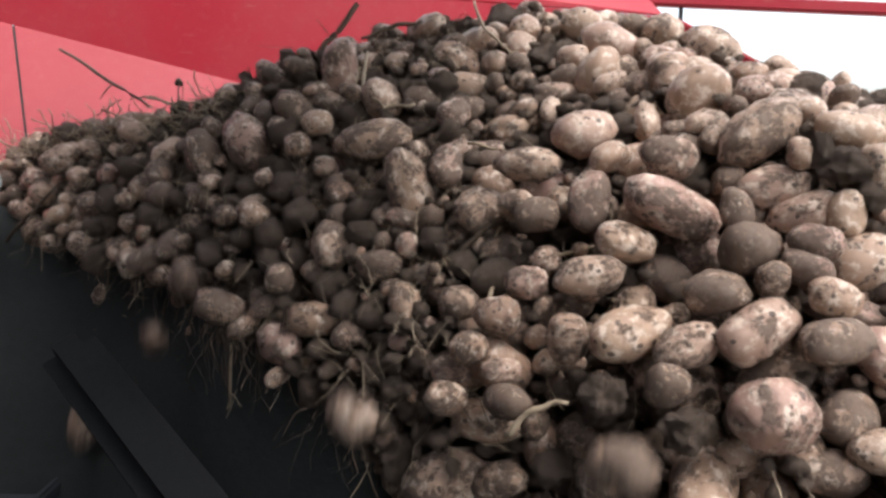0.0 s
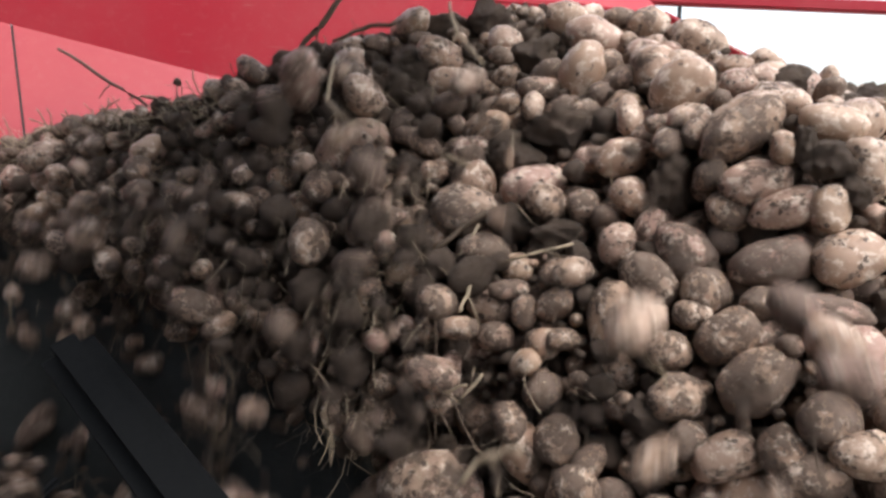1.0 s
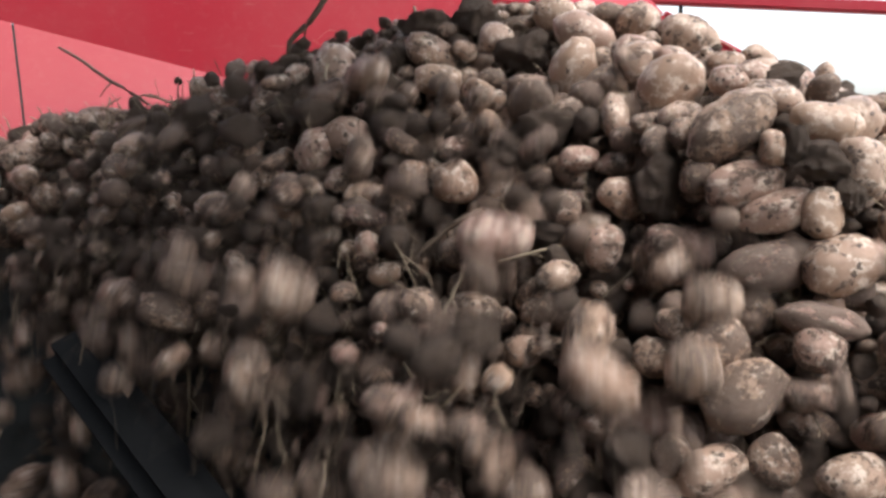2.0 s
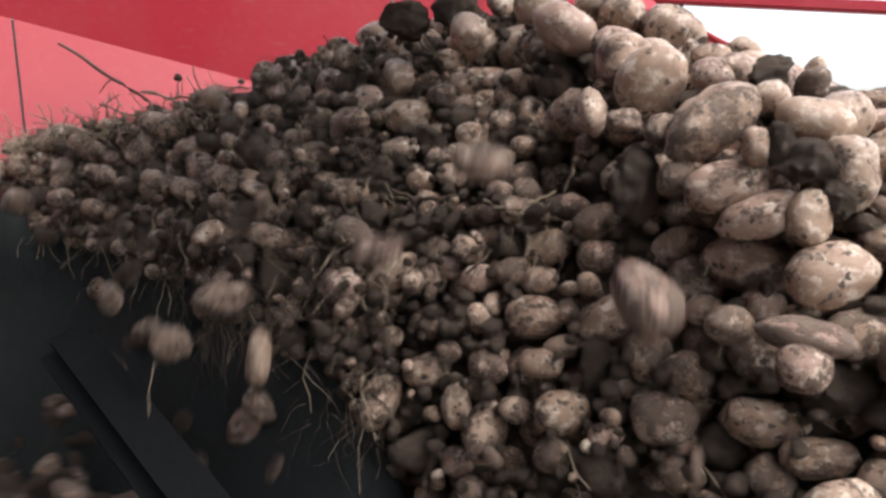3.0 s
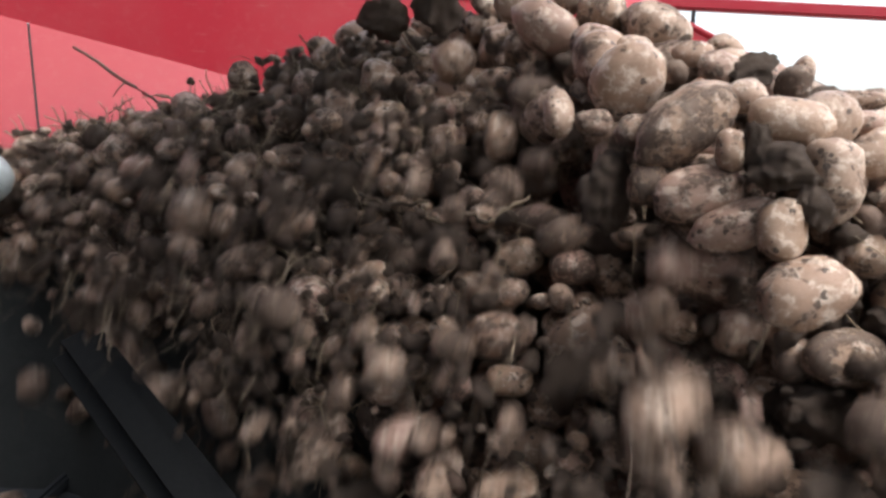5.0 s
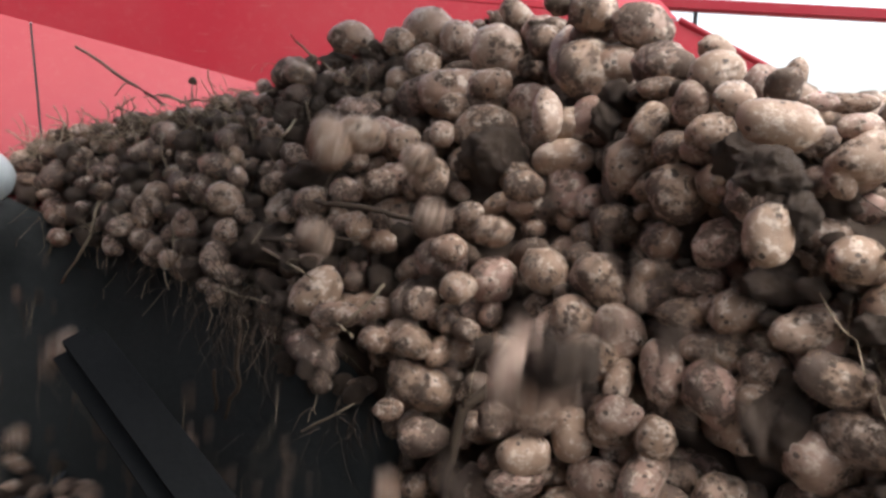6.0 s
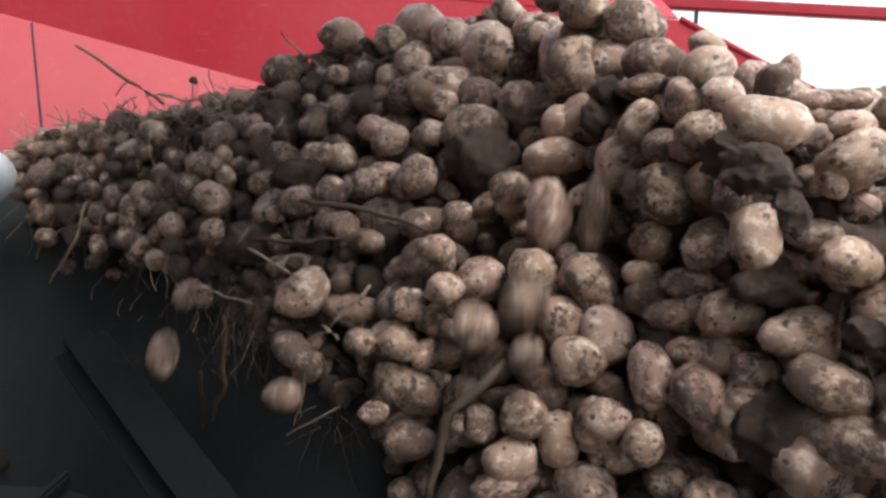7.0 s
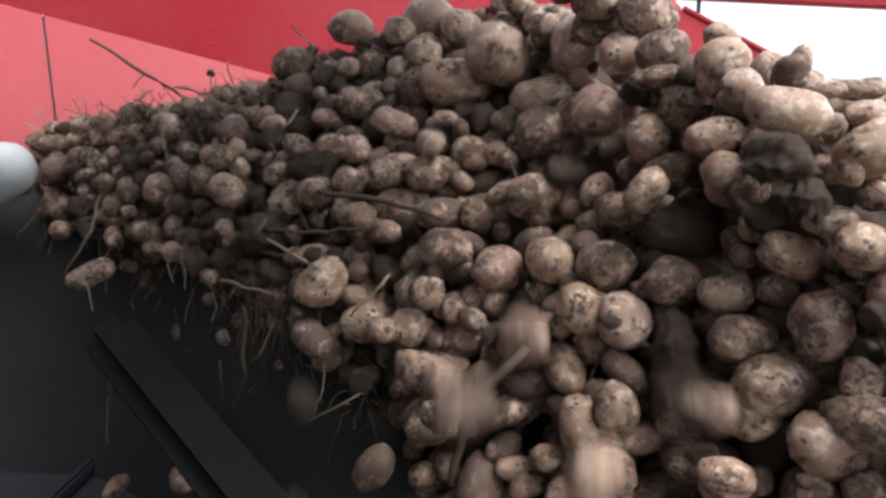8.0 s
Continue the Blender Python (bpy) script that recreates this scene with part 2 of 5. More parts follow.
def light_blockers():
    """Three plates added out of view to keep sky and sun off the heap's left."""
    # added beyond the left edge, to block light from that side
    root = tagged(new("side_blocker"), "dark dirty sheet steel added left of the view to block light", "wall", kind="structure")
    bm = bmesh.new()
    box(bm, (0.02, 3.6, 2.6), pose(-1.55, -0.15, 1.30), 0.004)
    part("shade_side", bm, STEEL, root)
    # unseen hood, added to shade the heap's left and middle from above
    hood = tagged(new("overhead_blocker"), "dark dirty steel hood added out of view to shade the heap", "hood", kind="structure")
    bm = bmesh.new()
    box(bm, (0.95, 1.85, 0.02), pose(-0.135, 0.525, 2.25, 0, 0, 0), 0.004)
    part("shade_top", bm, STEEL, hood)
    bm = bmesh.new()
    for y in (-0.37, 1.42):
        box(bm, (0.95, 0.03, 0.06), pose(-0.135, y, 2.20), 0.004)
    part("shade_rib", bm, STEEL, hood)
    # unseen plate added behind the camera, cuts sky light on the left face
    blind = tagged(new("front_blocker"), "dark steel plate added behind the camera to block light", "wall", kind="structure")
    bm = bmesh.new()
    box(bm, (1.8, 0.02, 2.3), pose(-0.71, -0.36, 1.15, 0, 0, -6), 0.004)
    part("shade_front", bm, STEEL, blind)


light_blockers()


def top_rail():
    root = tagged(new("top_rail"), "red painted square steel rail above the heap", "rail")
    bm = bmesh.new()
    a, c = Vector((0.60, 2.83, 2.025)), Vector((2.5, 2.60, 1.905))
    d = c - a
    m = Matrix.Translation((a + c) / 2) @ d.to_track_quat("X", "Z").to_matrix().to_4x4()
    box(bm, (d.length, 0.05, 0.045), m, 0.008)
    part("bar", bm, RED, root)
    bm = bmesh.new()
    box(bm, (0.014, 0.014, 0.30), pose(0.90, 2.79, 1.87), 0.002)
    part("post", bm, STEEL, root, "thin grey steel post")


top_rail()


def drop_frame():
    """Under the brink of the heap: a dark apron, a slanting beam and the belt that takes the potatoes away."""
    apron = tagged(new("apron_plate"), "dark dirty rubber apron hanging under the heap's edge", "apron", kind="structure")
    bm = bmesh.new()
    n = 26
    rows = []
    for k in range(7):
        row = []
        for i in range(n):
            x = -1.5 + i * (1.7 / (n - 1))
            top = float(brink(x))
            z = top + 0.04 - (top - 0.66) * k / 6
            y = min(1.46, float(slope(x, top)) + 0.13) - 0.035 * k + 0.008 * math.sin(9 * x + k)
            row.append(bm.verts.new((x, y, z)))
        rows.append(row)
    for r0, r1 in zip(rows, rows[1:]):
        for i in range(n - 1):
            bm.faces.new((r0[i], r0[i + 1], r1[i + 1], r1[i]))
    bmesh.ops.solidify(bm, geom=bm.faces[:], thickness=0.012)
    part("rubber_sheet", bm, APRON, apron, smooth=True)
    beam = tagged(new("cross_beam"), "dark dirty steel beam slanting under the drop", "beam")
    bm = bmesh.new()
    a, c = Vector((-0.58, 1.05, 1.185)), Vector((-0.17, 0.69, 0.975))
    d = c - a
    m = Matrix.Translation((a + c) / 2) @ d.to_track_quat("X", "Z").to_matrix().to_4x4()
    box(bm, (d.length, 0.080, 0.06), m @ pose(0, 0, 0, 25), 0.022)
    part("bar", bm, BEAM, beam)
    belt = tagged(new("conveyor_belt"), "black rubber conveyor belt with low cleats below the heap", "conveyor")
    bm = bmesh.new()
    box(bm, (2.4, 1.6, 0.03), pose(-0.75, 0.55, 0.80), 0.008)
    part("band", bm, RUBBER, belt)
    for i in range(9):
        bm = bmesh.new()
        box(bm, (0.02, 1.56, 0.03), pose(-1.75 + i * 0.25, 0.55, 0.83), 0.006)
        part("cleat", bm, RUBBER, belt)


drop_frame()


def roller_end():
    root = tagged(new("roller"), "pale grey plastic roller end beside the heap", "roller")
    bm = bmesh.new()
    axis = Vector((-0.88, 0.10, -0.42)).normalized()
    tip = Vector((-0.845, 1.33, 1.438))
    prof = [(0.0, 0.006), (0.004, 0.022), (0.014, 0.038), (0.03, 0.048), (0.055, 0.053), (0.42, 0.053)]
    tube(bm, [tip + axis * a for a, _ in prof], [r for _, r in prof], 28)
    part("shell", bm, ZINC, root, smooth=True)
    bm = bmesh.new()
    tube(bm, [tip + axis * 0.42, tip + axis * 0.6], [0.02, 0.02], 12)
    part("shaft", bm, STEEL, root, smooth=True)


roller_end()

# ---------------------------------------------------------------- potatoes and clods
rng = random.Random(11)


def tuber(seed, sub=3):
    """A unit potato, 1 long, 1 wide and 1 thick before scaling: swollen, bent and dented with eyes."""
    bm = bmesh.new()
    bmesh.ops.create_icosphere(bm, subdivisions=sub, radius=0.5)
    r = random.Random(seed)
    o = Vector((r.uniform(0, 50), r.uniform(0, 50), r.uniform(0, 50)))
    taper, bend, waist = r.uniform(-0.32, 0.32), r.uniform(-0.24, 0.24), r.choice((0, 0, 0.06, 0.13))
    knob = Vector((r.uniform(-1, 1), r.uniform(-1, 1), r.uniform(-1, 1))).normalized()
    eyes = [Vector((r.uniform(-1, 1), r.uniform(-1, 1), r.uniform(-1, 1))).normalized() for _ in range(7)]
    for v in bm.verts:
        d = v.co.normalized()
        e = (abs(d.x) ** 2.2 + abs(d.y) ** 2.2 + abs(d.z) ** 2.2) ** (-1 / 2.2)
        k = 0.5 * (0.35 + 0.65 * e) * (1 + 0.15 * noise.noise(d * 1.1 + o) + 0.09 * noise.noise(d * 2.5 + o))
        k *= 1 + 0.10 * max(0.0, d.dot(knob) - 0.6)
        for q in eyes:
            c = d.dot(q)
            if c > 0.955:
                k *= 1 - 0.9 * (c - 0.955)
        p = d * k
        f = 1 + taper * p.x - waist * math.cos(p.x * 5)
        p.y, p.z = p.y * f + bend * (p.x * p.x - 0.12), p.z * f
        v.co = p
    return bm


def lump(seed, sub=3):
    """A clod of earth: faceted, crumbling."""
    bm = bmesh.new()
    bmesh.ops.create_icosphere(bm, subdivisions=sub, radius=0.5)
    r = random.Random(seed)
    o = Vector((r.uniform(0, 50), r.uniform(0, 50), r.uniform(0, 50)))
    cuts = [(Vector((r.uniform(-1, 1), r.uniform(-1, 1), r.uniform(-1, 1))).normalized(), r.uniform(0.30, 0.44)) for _ in range(11)]
    for v in bm.verts:
        p = v.co.copy()
        for n, h in cuts:
            over = p.dot(n) - h
            if over > 0:
                p -= n * over * 0.9
        v.co = p * (1 + 0.24 * noise.noise(p * 4 + o) + 0.17 * noise.noise(p * 9 + o) + 0.11 * noise.noise(p * 20 + o) + 0.07 * noise.noise(p * 42 + o))
    return bm


SHAPES = [[finish("potato", tuber(s), m) for s in range(40, 52)] for m in (SKIN_CLEAN, SKIN, SKIN_DIRTY)]
CLODS = [finish("soil_clod", lump(s, 4), CLOD) for s in range(60, 68)]
LOOSE = []
PLAIN_SIGHT = []
PLACED = []
LABELS = (("tan potato with dark scab spots, lightly soiled, in the heap", "tan-brown potato smeared with damp soil, in the heap", "dark potato caked with damp soil, in the heap"))


def drop(t, start, home_y, fall, reach):
    """Where a potato is t seconds in, that lost its hold at the place start at the time fall."""
    tau = t - fall
    a = 4.2 + 1.6 * reach
    x = start[0] - (0.10 + 0.16 * reach) * tau
    z = start[2] - 0.5 * a * tau * tau
    gap = home_y - 0.05 * min(1.0, tau / 0.15)
    y = float(face(x, max(z, float(brink(x)) - 0.06), t)) + gap - 0.10 * tau
    if z < 0.86:
        land = math.sqrt(max(0.0, (start[2] - 0.86) * 2 / a))
        x = start[0] - (0.10 + 0.16 * reach) * land
        y = float(face(x, max(0.86, float(brink(x)) - 0.06), t)) + gap - 0.10 * land
        ride = tau - land
        x, y, z = max(-1.6, x - 0.75 * ride), max(0.05, y - 0.5 * ride), 0.86
    return Vector((x, y, z))


def journey(ob, home, turn, fall, ref, reach):
    """The rows of one potato. home: its place in the heap at the start; fall: when it goes; ref: a time at which it is known in flight."""
    rows = []
    if fall > 8:
        return [(float(t), Matrix.Translation(Vector(home) + Vector(flow(t))) @ turn) for t in FLOW[:, 0]]
    here = np.array(home) + flow(max(fall, ref))
    a = 4.2 + 1.6 * reach
    start = here.copy()
    if fall < ref:
        tau = ref - fall
        start = here + np.array((0.10 + 0.16 * reach, 0, 0)) * tau + np.array((0, 0, 0.5 * a)) * tau * tau
        gap = here[1] - float(face(here[0], max(here[2], float(brink(here[0])) - 0.06), ref)) + 0.05 * min(1.0, tau / 0.15) + 0.10 * tau
        start[1] = float(face(start[0], start[2], fall)) + gap
    else:
        gap = start[1] - float(face(start[0], start[2], fall))
    times = [float(t) for t in FLOW[:, 0] if t < fall - 0.05]
    for t in times:
        rows.append((t, Matrix.Translation(Vector(start + flow(t) - flow(max(fall, 0)))) @ turn))
    axis = Vector((0.85, 0.25 * reach, 0.4 - 0.8 * reach)).normalized()
    spin = 4.0 + 4.0 * reach if ob.name.startswith(("potato.", "soil_clod")) or ob.name == "potato" else 0.8
    t = max(0.0, fall)
    first = True
    while t <= 8.001:
        tau = t - fall
        angle = spin * max(0.0, tau - 0.05) if tau < 0.9 else spin * 0.85
        rows.append((t, Matrix.Translation(drop(t, start, gap, fall, reach)) @ Matrix.Rotation(angle, 4, axis) @ turn))
        if tau > 1.6:
            break
        t = round(t + 0.1, 3)
    last = rows[-1]
    if last[0] < 8:
        rows.append((8.0, last[1]))
    return rows


def lay(x, y, z, length, width, rx, ry, rz, tone, fall, ref):
    """One potato (tone 0 to 1, by how much soil is on it) or clod (2) at its place in the heap."""
    if tone == 2:
        ob = new("soil_clod", CLODS[rng.randrange(len(CLODS))])
        ob.scale = (length * 1.08, width * 1.08, width * 1.0)
        tagged(ob, "dark brown clod of damp crumbly soil among potatoes", "soil clod", "clods in the heap")
    else:
        far = x < -0.1 and rng.random() < 0.8
        low = ref < 2 and z < 1.42 and rng.random() < 0.7     # low early potatoes mostly take the next darker skin
        k = min(2, tone + (1 if far or low else 0))
        if ref >= 7 and x > 0.3:
            k = min(k, int(rng.random() < 0.4))
        ob = new("potato", SHAPES[k][rng.randrange(12)])
        ob.scale = (length * 1.03, width * 1.05, width * rng.uniform(0.9, 1.02))
        tagged(ob, LABELS[k], "potato", "potatoes in the heap")
    turn = pose(0, 0, 0, rx, ry, rz)
    ob.matrix_basis = Matrix.Translation((x, y, z)) @ turn @ Matrix.Diagonal((*ob.scale, 1))
    LOOSE.append((ob, (x, y, z), turn, fall, ref, rng.random()))
    PLACED.append((x, y, z, (length + width) / 4))
    PLAIN_SIGHT.append(((x, y, z), (length + width) / 4, ref, fall))



def stem(points, thick, material, moving, ref):
    """A dry potato haulm or root: a crooked tapering stalk through the given points, with a side shoot."""
    pts = [Vector(p) for p in points]
    line = []
    for a, c in zip(pts, pts[1:]):
        for i in range(4):
            line.append(a.lerp(c, i / 4) + Vector([rng.uniform(-1, 1) * thick * 0.9 for _ in range(3)]))
    line.append(pts[-1])
    n = len(line)
    base = line[0].copy()
    bm = bmesh.new()
    tube(bm, [p - base for p in line], [thick * (0.55 + 0.45 * math.sin(math.pi * (0.25 + 0.7 * i / (n - 1)))) for i in range(n)], 6)
    k = n // 2
    d = Vector([rng.uniform(-1, 1) for _ in range(3)]).normalized() * 0.035
    tube(bm, [line[k] - base, line[k] - base + d * 0.5, line[k] - base + d + Vector((0, 0, -0.006))], [thick * 0.5, thick * 0.35, thick * 0.2], 5)
    ob = new("haulm_stem", finish("haulm_stem", bm, material))
    ob.location = base
    tagged(ob, "dry brown potato stalk lying on the heap" if material is TWIG else "pale dry straw-like potato root on the heap", "plant stem", "dry stalks on the heap")
    if moving:
        gone = 9 if ref > 6 else (ref + 0.9 if ref < 3 else 5.4)
        LOOSE.append((ob, tuple(base), Matrix.Identity(4), gone, 0.0, rng.random()))


lay(0.257, 0.784, 1.420, 0.113, 0.061, -10, 26, 3, 1, 0.10, 0.0)
lay(0.202, 0.773, 1.384, 0.068, 0.046, 64, 17, 13, 1, 0.08, 0.0)
lay(0.185, 0.940, 1.506, 0.084, 0.058, 50, -10, 14, 0, 0.22, 0.0)
lay(0.109, 0.925, 1.464, 0.083, 0.043, -113, 1, -24, 0, 0.28, 0.0)
lay(0.205, 0.873, 1.476, 0.057, 0.037, -51, -10, 25, 0, 0.35, 0.0)
lay(0.174, 0.840, 1.424, 0.078, 0.052, 60, -59, 71, 1, 0.25, 0.0)
lay(0.259, 0.825, 1.477, 0.064, 0.048, 169, 19, -5, 1, 0.50, 0.0)
lay(0.036, 0.892, 1.409, 0.049, 0.035, -93, -67, 28, 1, 0.35, 0.0)
lay(0.090, 0.874, 1.418, 0.052, 0.041, 162, -7, -48, 1, 0.40, 0.0)
lay(0.114, 0.850, 1.407, 0.055, 0.047, 51, -3, -22, 1, 0.45, 0.0)
lay(0.313, 0.716, 1.387, 0.062, 0.056, 139, 4, 26, 1, 0.45, 0.0)
lay(0.299, 0.650, 1.319, 0.082, 0.055, 123, -24, 21, 1, 0.35, 0.0)
lay(0.290, 0.599, 1.256, 0.071, 0.068, 127, 2, 12, 1, 0.32, 0.0)
lay(0.273, 0.690, 1.347, 0.064, 0.044, 35, -4, -25, 1, 0.40, 0.0)
lay(0.320, 0.676, 1.361, 0.038, 0.032, -102, -70, -90, 1, 0.60, 0.0)
lay(0.193, 0.697, 1.305, 0.088, 0.056, 29, -10, 27, 1, 0.30, 0.0)
lay(0.131, 0.719, 1.293, 0.054, 0.046, 166, -78, -90, 1, 0.40, 0.0)
lay(0.160, 0.759, 1.350, 0.072, 0.048, -36, -10, 4, 1, 0.42, 0.0)
lay(0.092, 0.784, 1.338, 0.048, 0.038, 60, -2, -15, 1, 0.50, 0.0)
lay(0.234, 0.664, 1.298, 0.065, 0.043, 65, -18, 13, 1, 0.50, 0.0)
lay(0.355, 0.616, 1.318, 0.071, 0.045, -173, -2, 20, 1, 0.65, 0.0)
lay(0.225, 0.615, 1.234, 0.046, 0.045, 141, -2, -14, 2, 0.50, 0.0)
lay(0.169, 0.629, 1.193, 0.069, 0.052, 114, -31, -15, 1, -0.20, 0.0)
lay(0.060, 0.772, 1.303, 0.051, 0.043, -61, -3, -20, 1, 0.45, 0.0)
lay(0.067, 0.710, 1.226, 0.054, 0.041, -32, -7, -49, 1, 0.50, 0.0)
lay(0.028, 0.761, 1.268, 0.043, 0.037, -167, -1, -8, 1, 0.40, 0.0)
lay(0.004, 0.746, 1.215, 0.050, 0.037, -106, 2, 16, 1, 0.45, 0.0)
lay(-0.104, 1.082, 1.494, 0.109, 0.060, -105, -6, -8, 0, 0.40, 0.0)
lay(-0.049, 0.981, 1.438, 0.100, 0.060, 112, 70, 5, 0, 0.30, 0.0)
lay(0.005, 0.977, 1.462, 0.060, 0.046, 8, -57, 90, 1, 0.50, 0.0)
lay(0.063, 0.725, 1.254, 0.042, 0.030, 25, 2, 12, 1, 0.60, 0.0)
lay(0.156, 0.668, 1.246, 0.060, 0.044, 103, -51, -90, 2, 0.45, 0.0)
lay(0.214, 0.646, 1.265, 0.043, 0.042, -71, -2, -13, 1, 0.60, 0.0)
lay(0.352, 0.674, 1.372, 0.051, 0.038, 82, 27, -33, 1, 0.90, 0.0)
lay(0.363, 0.643, 1.352, 0.045, 0.036, 59, 16, -20, 1, 0.90, 0.0)
lay(0.364, 0.688, 1.397, 0.050, 0.041, -13, 17, -19, 1, 0.80, 0.0)
lay(0.306, 0.738, 1.425, 0.051, 0.032, -21, -60, 90, 1, 0.70, 0.0)
lay(-0.110, 0.816, 1.165, 0.061, 0.050, -151, -1, -8, 1, -0.25, 0.0)
lay(-0.484, 1.137, 1.302, 0.064, 0.045, -1, -20, 5, 1, -0.10, 0.0)
lay(-0.394, 1.063, 1.281, 0.096, 0.051, 89, -79, -90, 1, -0.20, 0.0)
lay(-0.456, 1.082, 1.187, 0.098, 0.044, -18, -62, 58, 1, -0.35, 0.0)
lay(-0.660, 1.264, 0.985, 0.130, 0.062, -164, -73, -123, 1, -0.42, 0.0)
lay(-1.033, 1.689, 0.840, 0.129, 0.083, -57, -79, -90, 1, -0.45, 0.0)
lay(-0.328, 1.200, 1.489, 0.102, 0.069, -94, -57, 155, 1, 0.20, 0.0)
lay(-0.201, 1.160, 1.522, 0.050, 0.045, 54, -2, -16, 0, 0.50, 0.0)
lay(-0.228, 1.128, 1.487, 0.044, 0.040, -167, 1, 4, 0, 0.40, 0.0)
lay(-0.283, 1.058, 1.384, 0.043, 0.042, 145, -3, -18, 1, 0.50, 0.0)
lay(-0.180, 1.283, 1.614, 0.111, 0.068, -126, -78, -90, 0, 0.90, 0.0)
lay(-0.412, 1.223, 1.471, 0.086, 0.057, -49, -63, 138, 1, 0.10, 0.0)
lay(0.337, 0.949, 1.552, 0.090, 0.073, 142, -53, -46, 1, 5.30, 1.5)
lay(0.324, 1.039, 1.583, 0.078, 0.065, -168, -57, 90, 0, 5.30, 1.5)
lay(0.356, 1.031, 1.594, 0.053, 0.038, 166, -1, -5, 1, 5.40, 1.5)
lay(0.357, 0.813, 1.506, 0.098, 0.062, 12, -38, 13, 0, 5.20, 1.5)
lay(0.321, 0.841, 1.496, 0.041, 0.034, -127, 0, -2, 0, 5.40, 1.5)
lay(0.359, 0.768, 1.447, 0.071, 0.048, 57, -17, -21, 1, 5.20, 1.5)
lay(0.380, 0.746, 1.421, 0.071, 0.039, -93, -22, -22, 0, 5.50, 1.5)
lay(0.413, 0.722, 1.422, 0.052, 0.041, 69, -62, 69, 0, 7.40, 1.5)
lay(0.341, 0.783, 1.416, 0.056, 0.044, 63, 2, 11, 1, 5.50, 1.5)
lay(0.377, 0.755, 1.483, 0.037, 0.028, -76, -74, 90, 0, 5.30, 1.5)
lay(0.392, 0.742, 1.485, 0.043, 0.026, -24, -79, -90, 2, 9.00, 1.5)
lay(0.433, 0.768, 1.506, 0.066, 0.046, 19, 16, -21, 0, 9.00, 1.5)
lay(0.415, 0.732, 1.471, 0.057, 0.046, -116, -2, -10, 2, 9.00, 1.5)
lay(0.415, 0.783, 1.448, 0.036, 0.029, -53, -56, 90, 1, 9.00, 1.5)
lay(0.414, 0.814, 1.530, 0.039, 0.030, -115, 4, 24, 0, 9.00, 1.5)
lay(0.390, 0.903, 1.557, 0.048, 0.037, -17, 10, -2, 0, 9.00, 1.5)
lay(0.460, 0.998, 1.595, 0.041, 0.029, -175, 15, -3, 0, 9.00, 1.5)
lay(0.411, 1.115, 1.633, 0.082, 0.059, 131, 24, -9, 0, 9.00, 1.5)
lay(0.412, 0.978, 1.585, 0.043, 0.029, 77, -1, -6, 1, 9.00, 1.5)
lay(0.420, 0.906, 1.561, 0.052, 0.035, -47, 17, 21, 1, 9.00, 1.5)
lay(0.447, 0.898, 1.558, 0.050, 0.040, -157, 0, 0, 2, 9.00, 1.5)
lay(0.477, 0.860, 1.544, 0.040, 0.033, -82, -58, -90, 1, 9.00, 1.5)
lay(0.469, 0.780, 1.508, 0.052, 0.046, 34, 4, 28, 0, 9.00, 1.5)
lay(0.445, 0.726, 1.466, 0.057, 0.051, 102, -85, -89, 1, 5.60, 1.5)
lay(0.488, 0.815, 1.528, 0.037, 0.016, -29, 2, 14, 1, 9.00, 1.5)
lay(0.430, 0.711, 1.441, 0.035, 0.027, -86, -73, 90, 2, 9.00, 1.5)
lay(0.277, 1.200, 1.646, 0.097, 0.069, -31, 28, -13, 0, 5.60, 1.5)
lay(0.245, 1.294, 1.694, 0.075, 0.057, -104, -2, -11, 0, 5.50, 1.5)
lay(0.324, 1.241, 1.687, 0.051, 0.038, -30, 2, 13, 1, 9.00, 1.5)
lay(0.362, 1.201, 1.668, 0.071, 0.055, 57, 18, -14, 1, 9.00, 1.5)
lay(0.327, 1.099, 1.612, 0.057, 0.049, -70, 1, 7, 1, 9.00, 1.5)
lay(0.242, 1.123, 1.589, 0.097, 0.068, 17, -75, -90, 0, 2.75, 1.5)
lay(0.136, 1.291, 1.652, 0.062, 0.059, -37, -4, -25, 0, 3.00, 1.5)
lay(0.180, 1.224, 1.623, 0.076, 0.070, 15, -1, -4, 2, 2.07, 1.5)
lay(0.117, 1.386, 1.701, 0.088, 0.081, -73, -66, 90, 2, 5.30, 1.5)
lay(0.030, 1.411, 1.691, 0.084, 0.078, -47, -2, -15, 2, 5.20, 1.5)
lay(0.178, 1.126, 1.566, 0.071, 0.042, 19, 2, 12, 0, 2.80, 1.5)
lay(0.045, 1.228, 1.582, 0.078, 0.057, 23, 9, -9, 0, 2.20, 1.5)
lay(0.269, 0.951, 1.518, 0.057, 0.034, -112, -62, 90, 0, 6.50, 1.5)
lay(0.291, 0.895, 1.507, 0.040, 0.028, 66, 4, 24, 1, 9.00, 1.5)
lay(0.255, 0.916, 1.468, 0.077, 0.045, -89, -10, 2, 0, 1.75, 1.5)
lay(0.221, 0.946, 1.465, 0.048, 0.036, 22, -3, -16, 0, 2.13, 1.5)
lay(0.257, 0.873, 1.423, 0.063, 0.047, -100, 22, 20, 0, 2.40, 1.5)
lay(0.203, 0.900, 1.409, 0.046, 0.042, -101, -62, 90, 1, 1.99, 1.5)
lay(0.148, 0.961, 1.428, 0.089, 0.059, 141, -8, 13, 0, 1.88, 1.5)
lay(0.068, 1.058, 1.478, 0.058, 0.036, -74, -12, 17, 0, 2.80, 1.5)
lay(0.070, 1.006, 1.432, 0.063, 0.057, -127, 3, 16, 1, 2.02, 1.5)
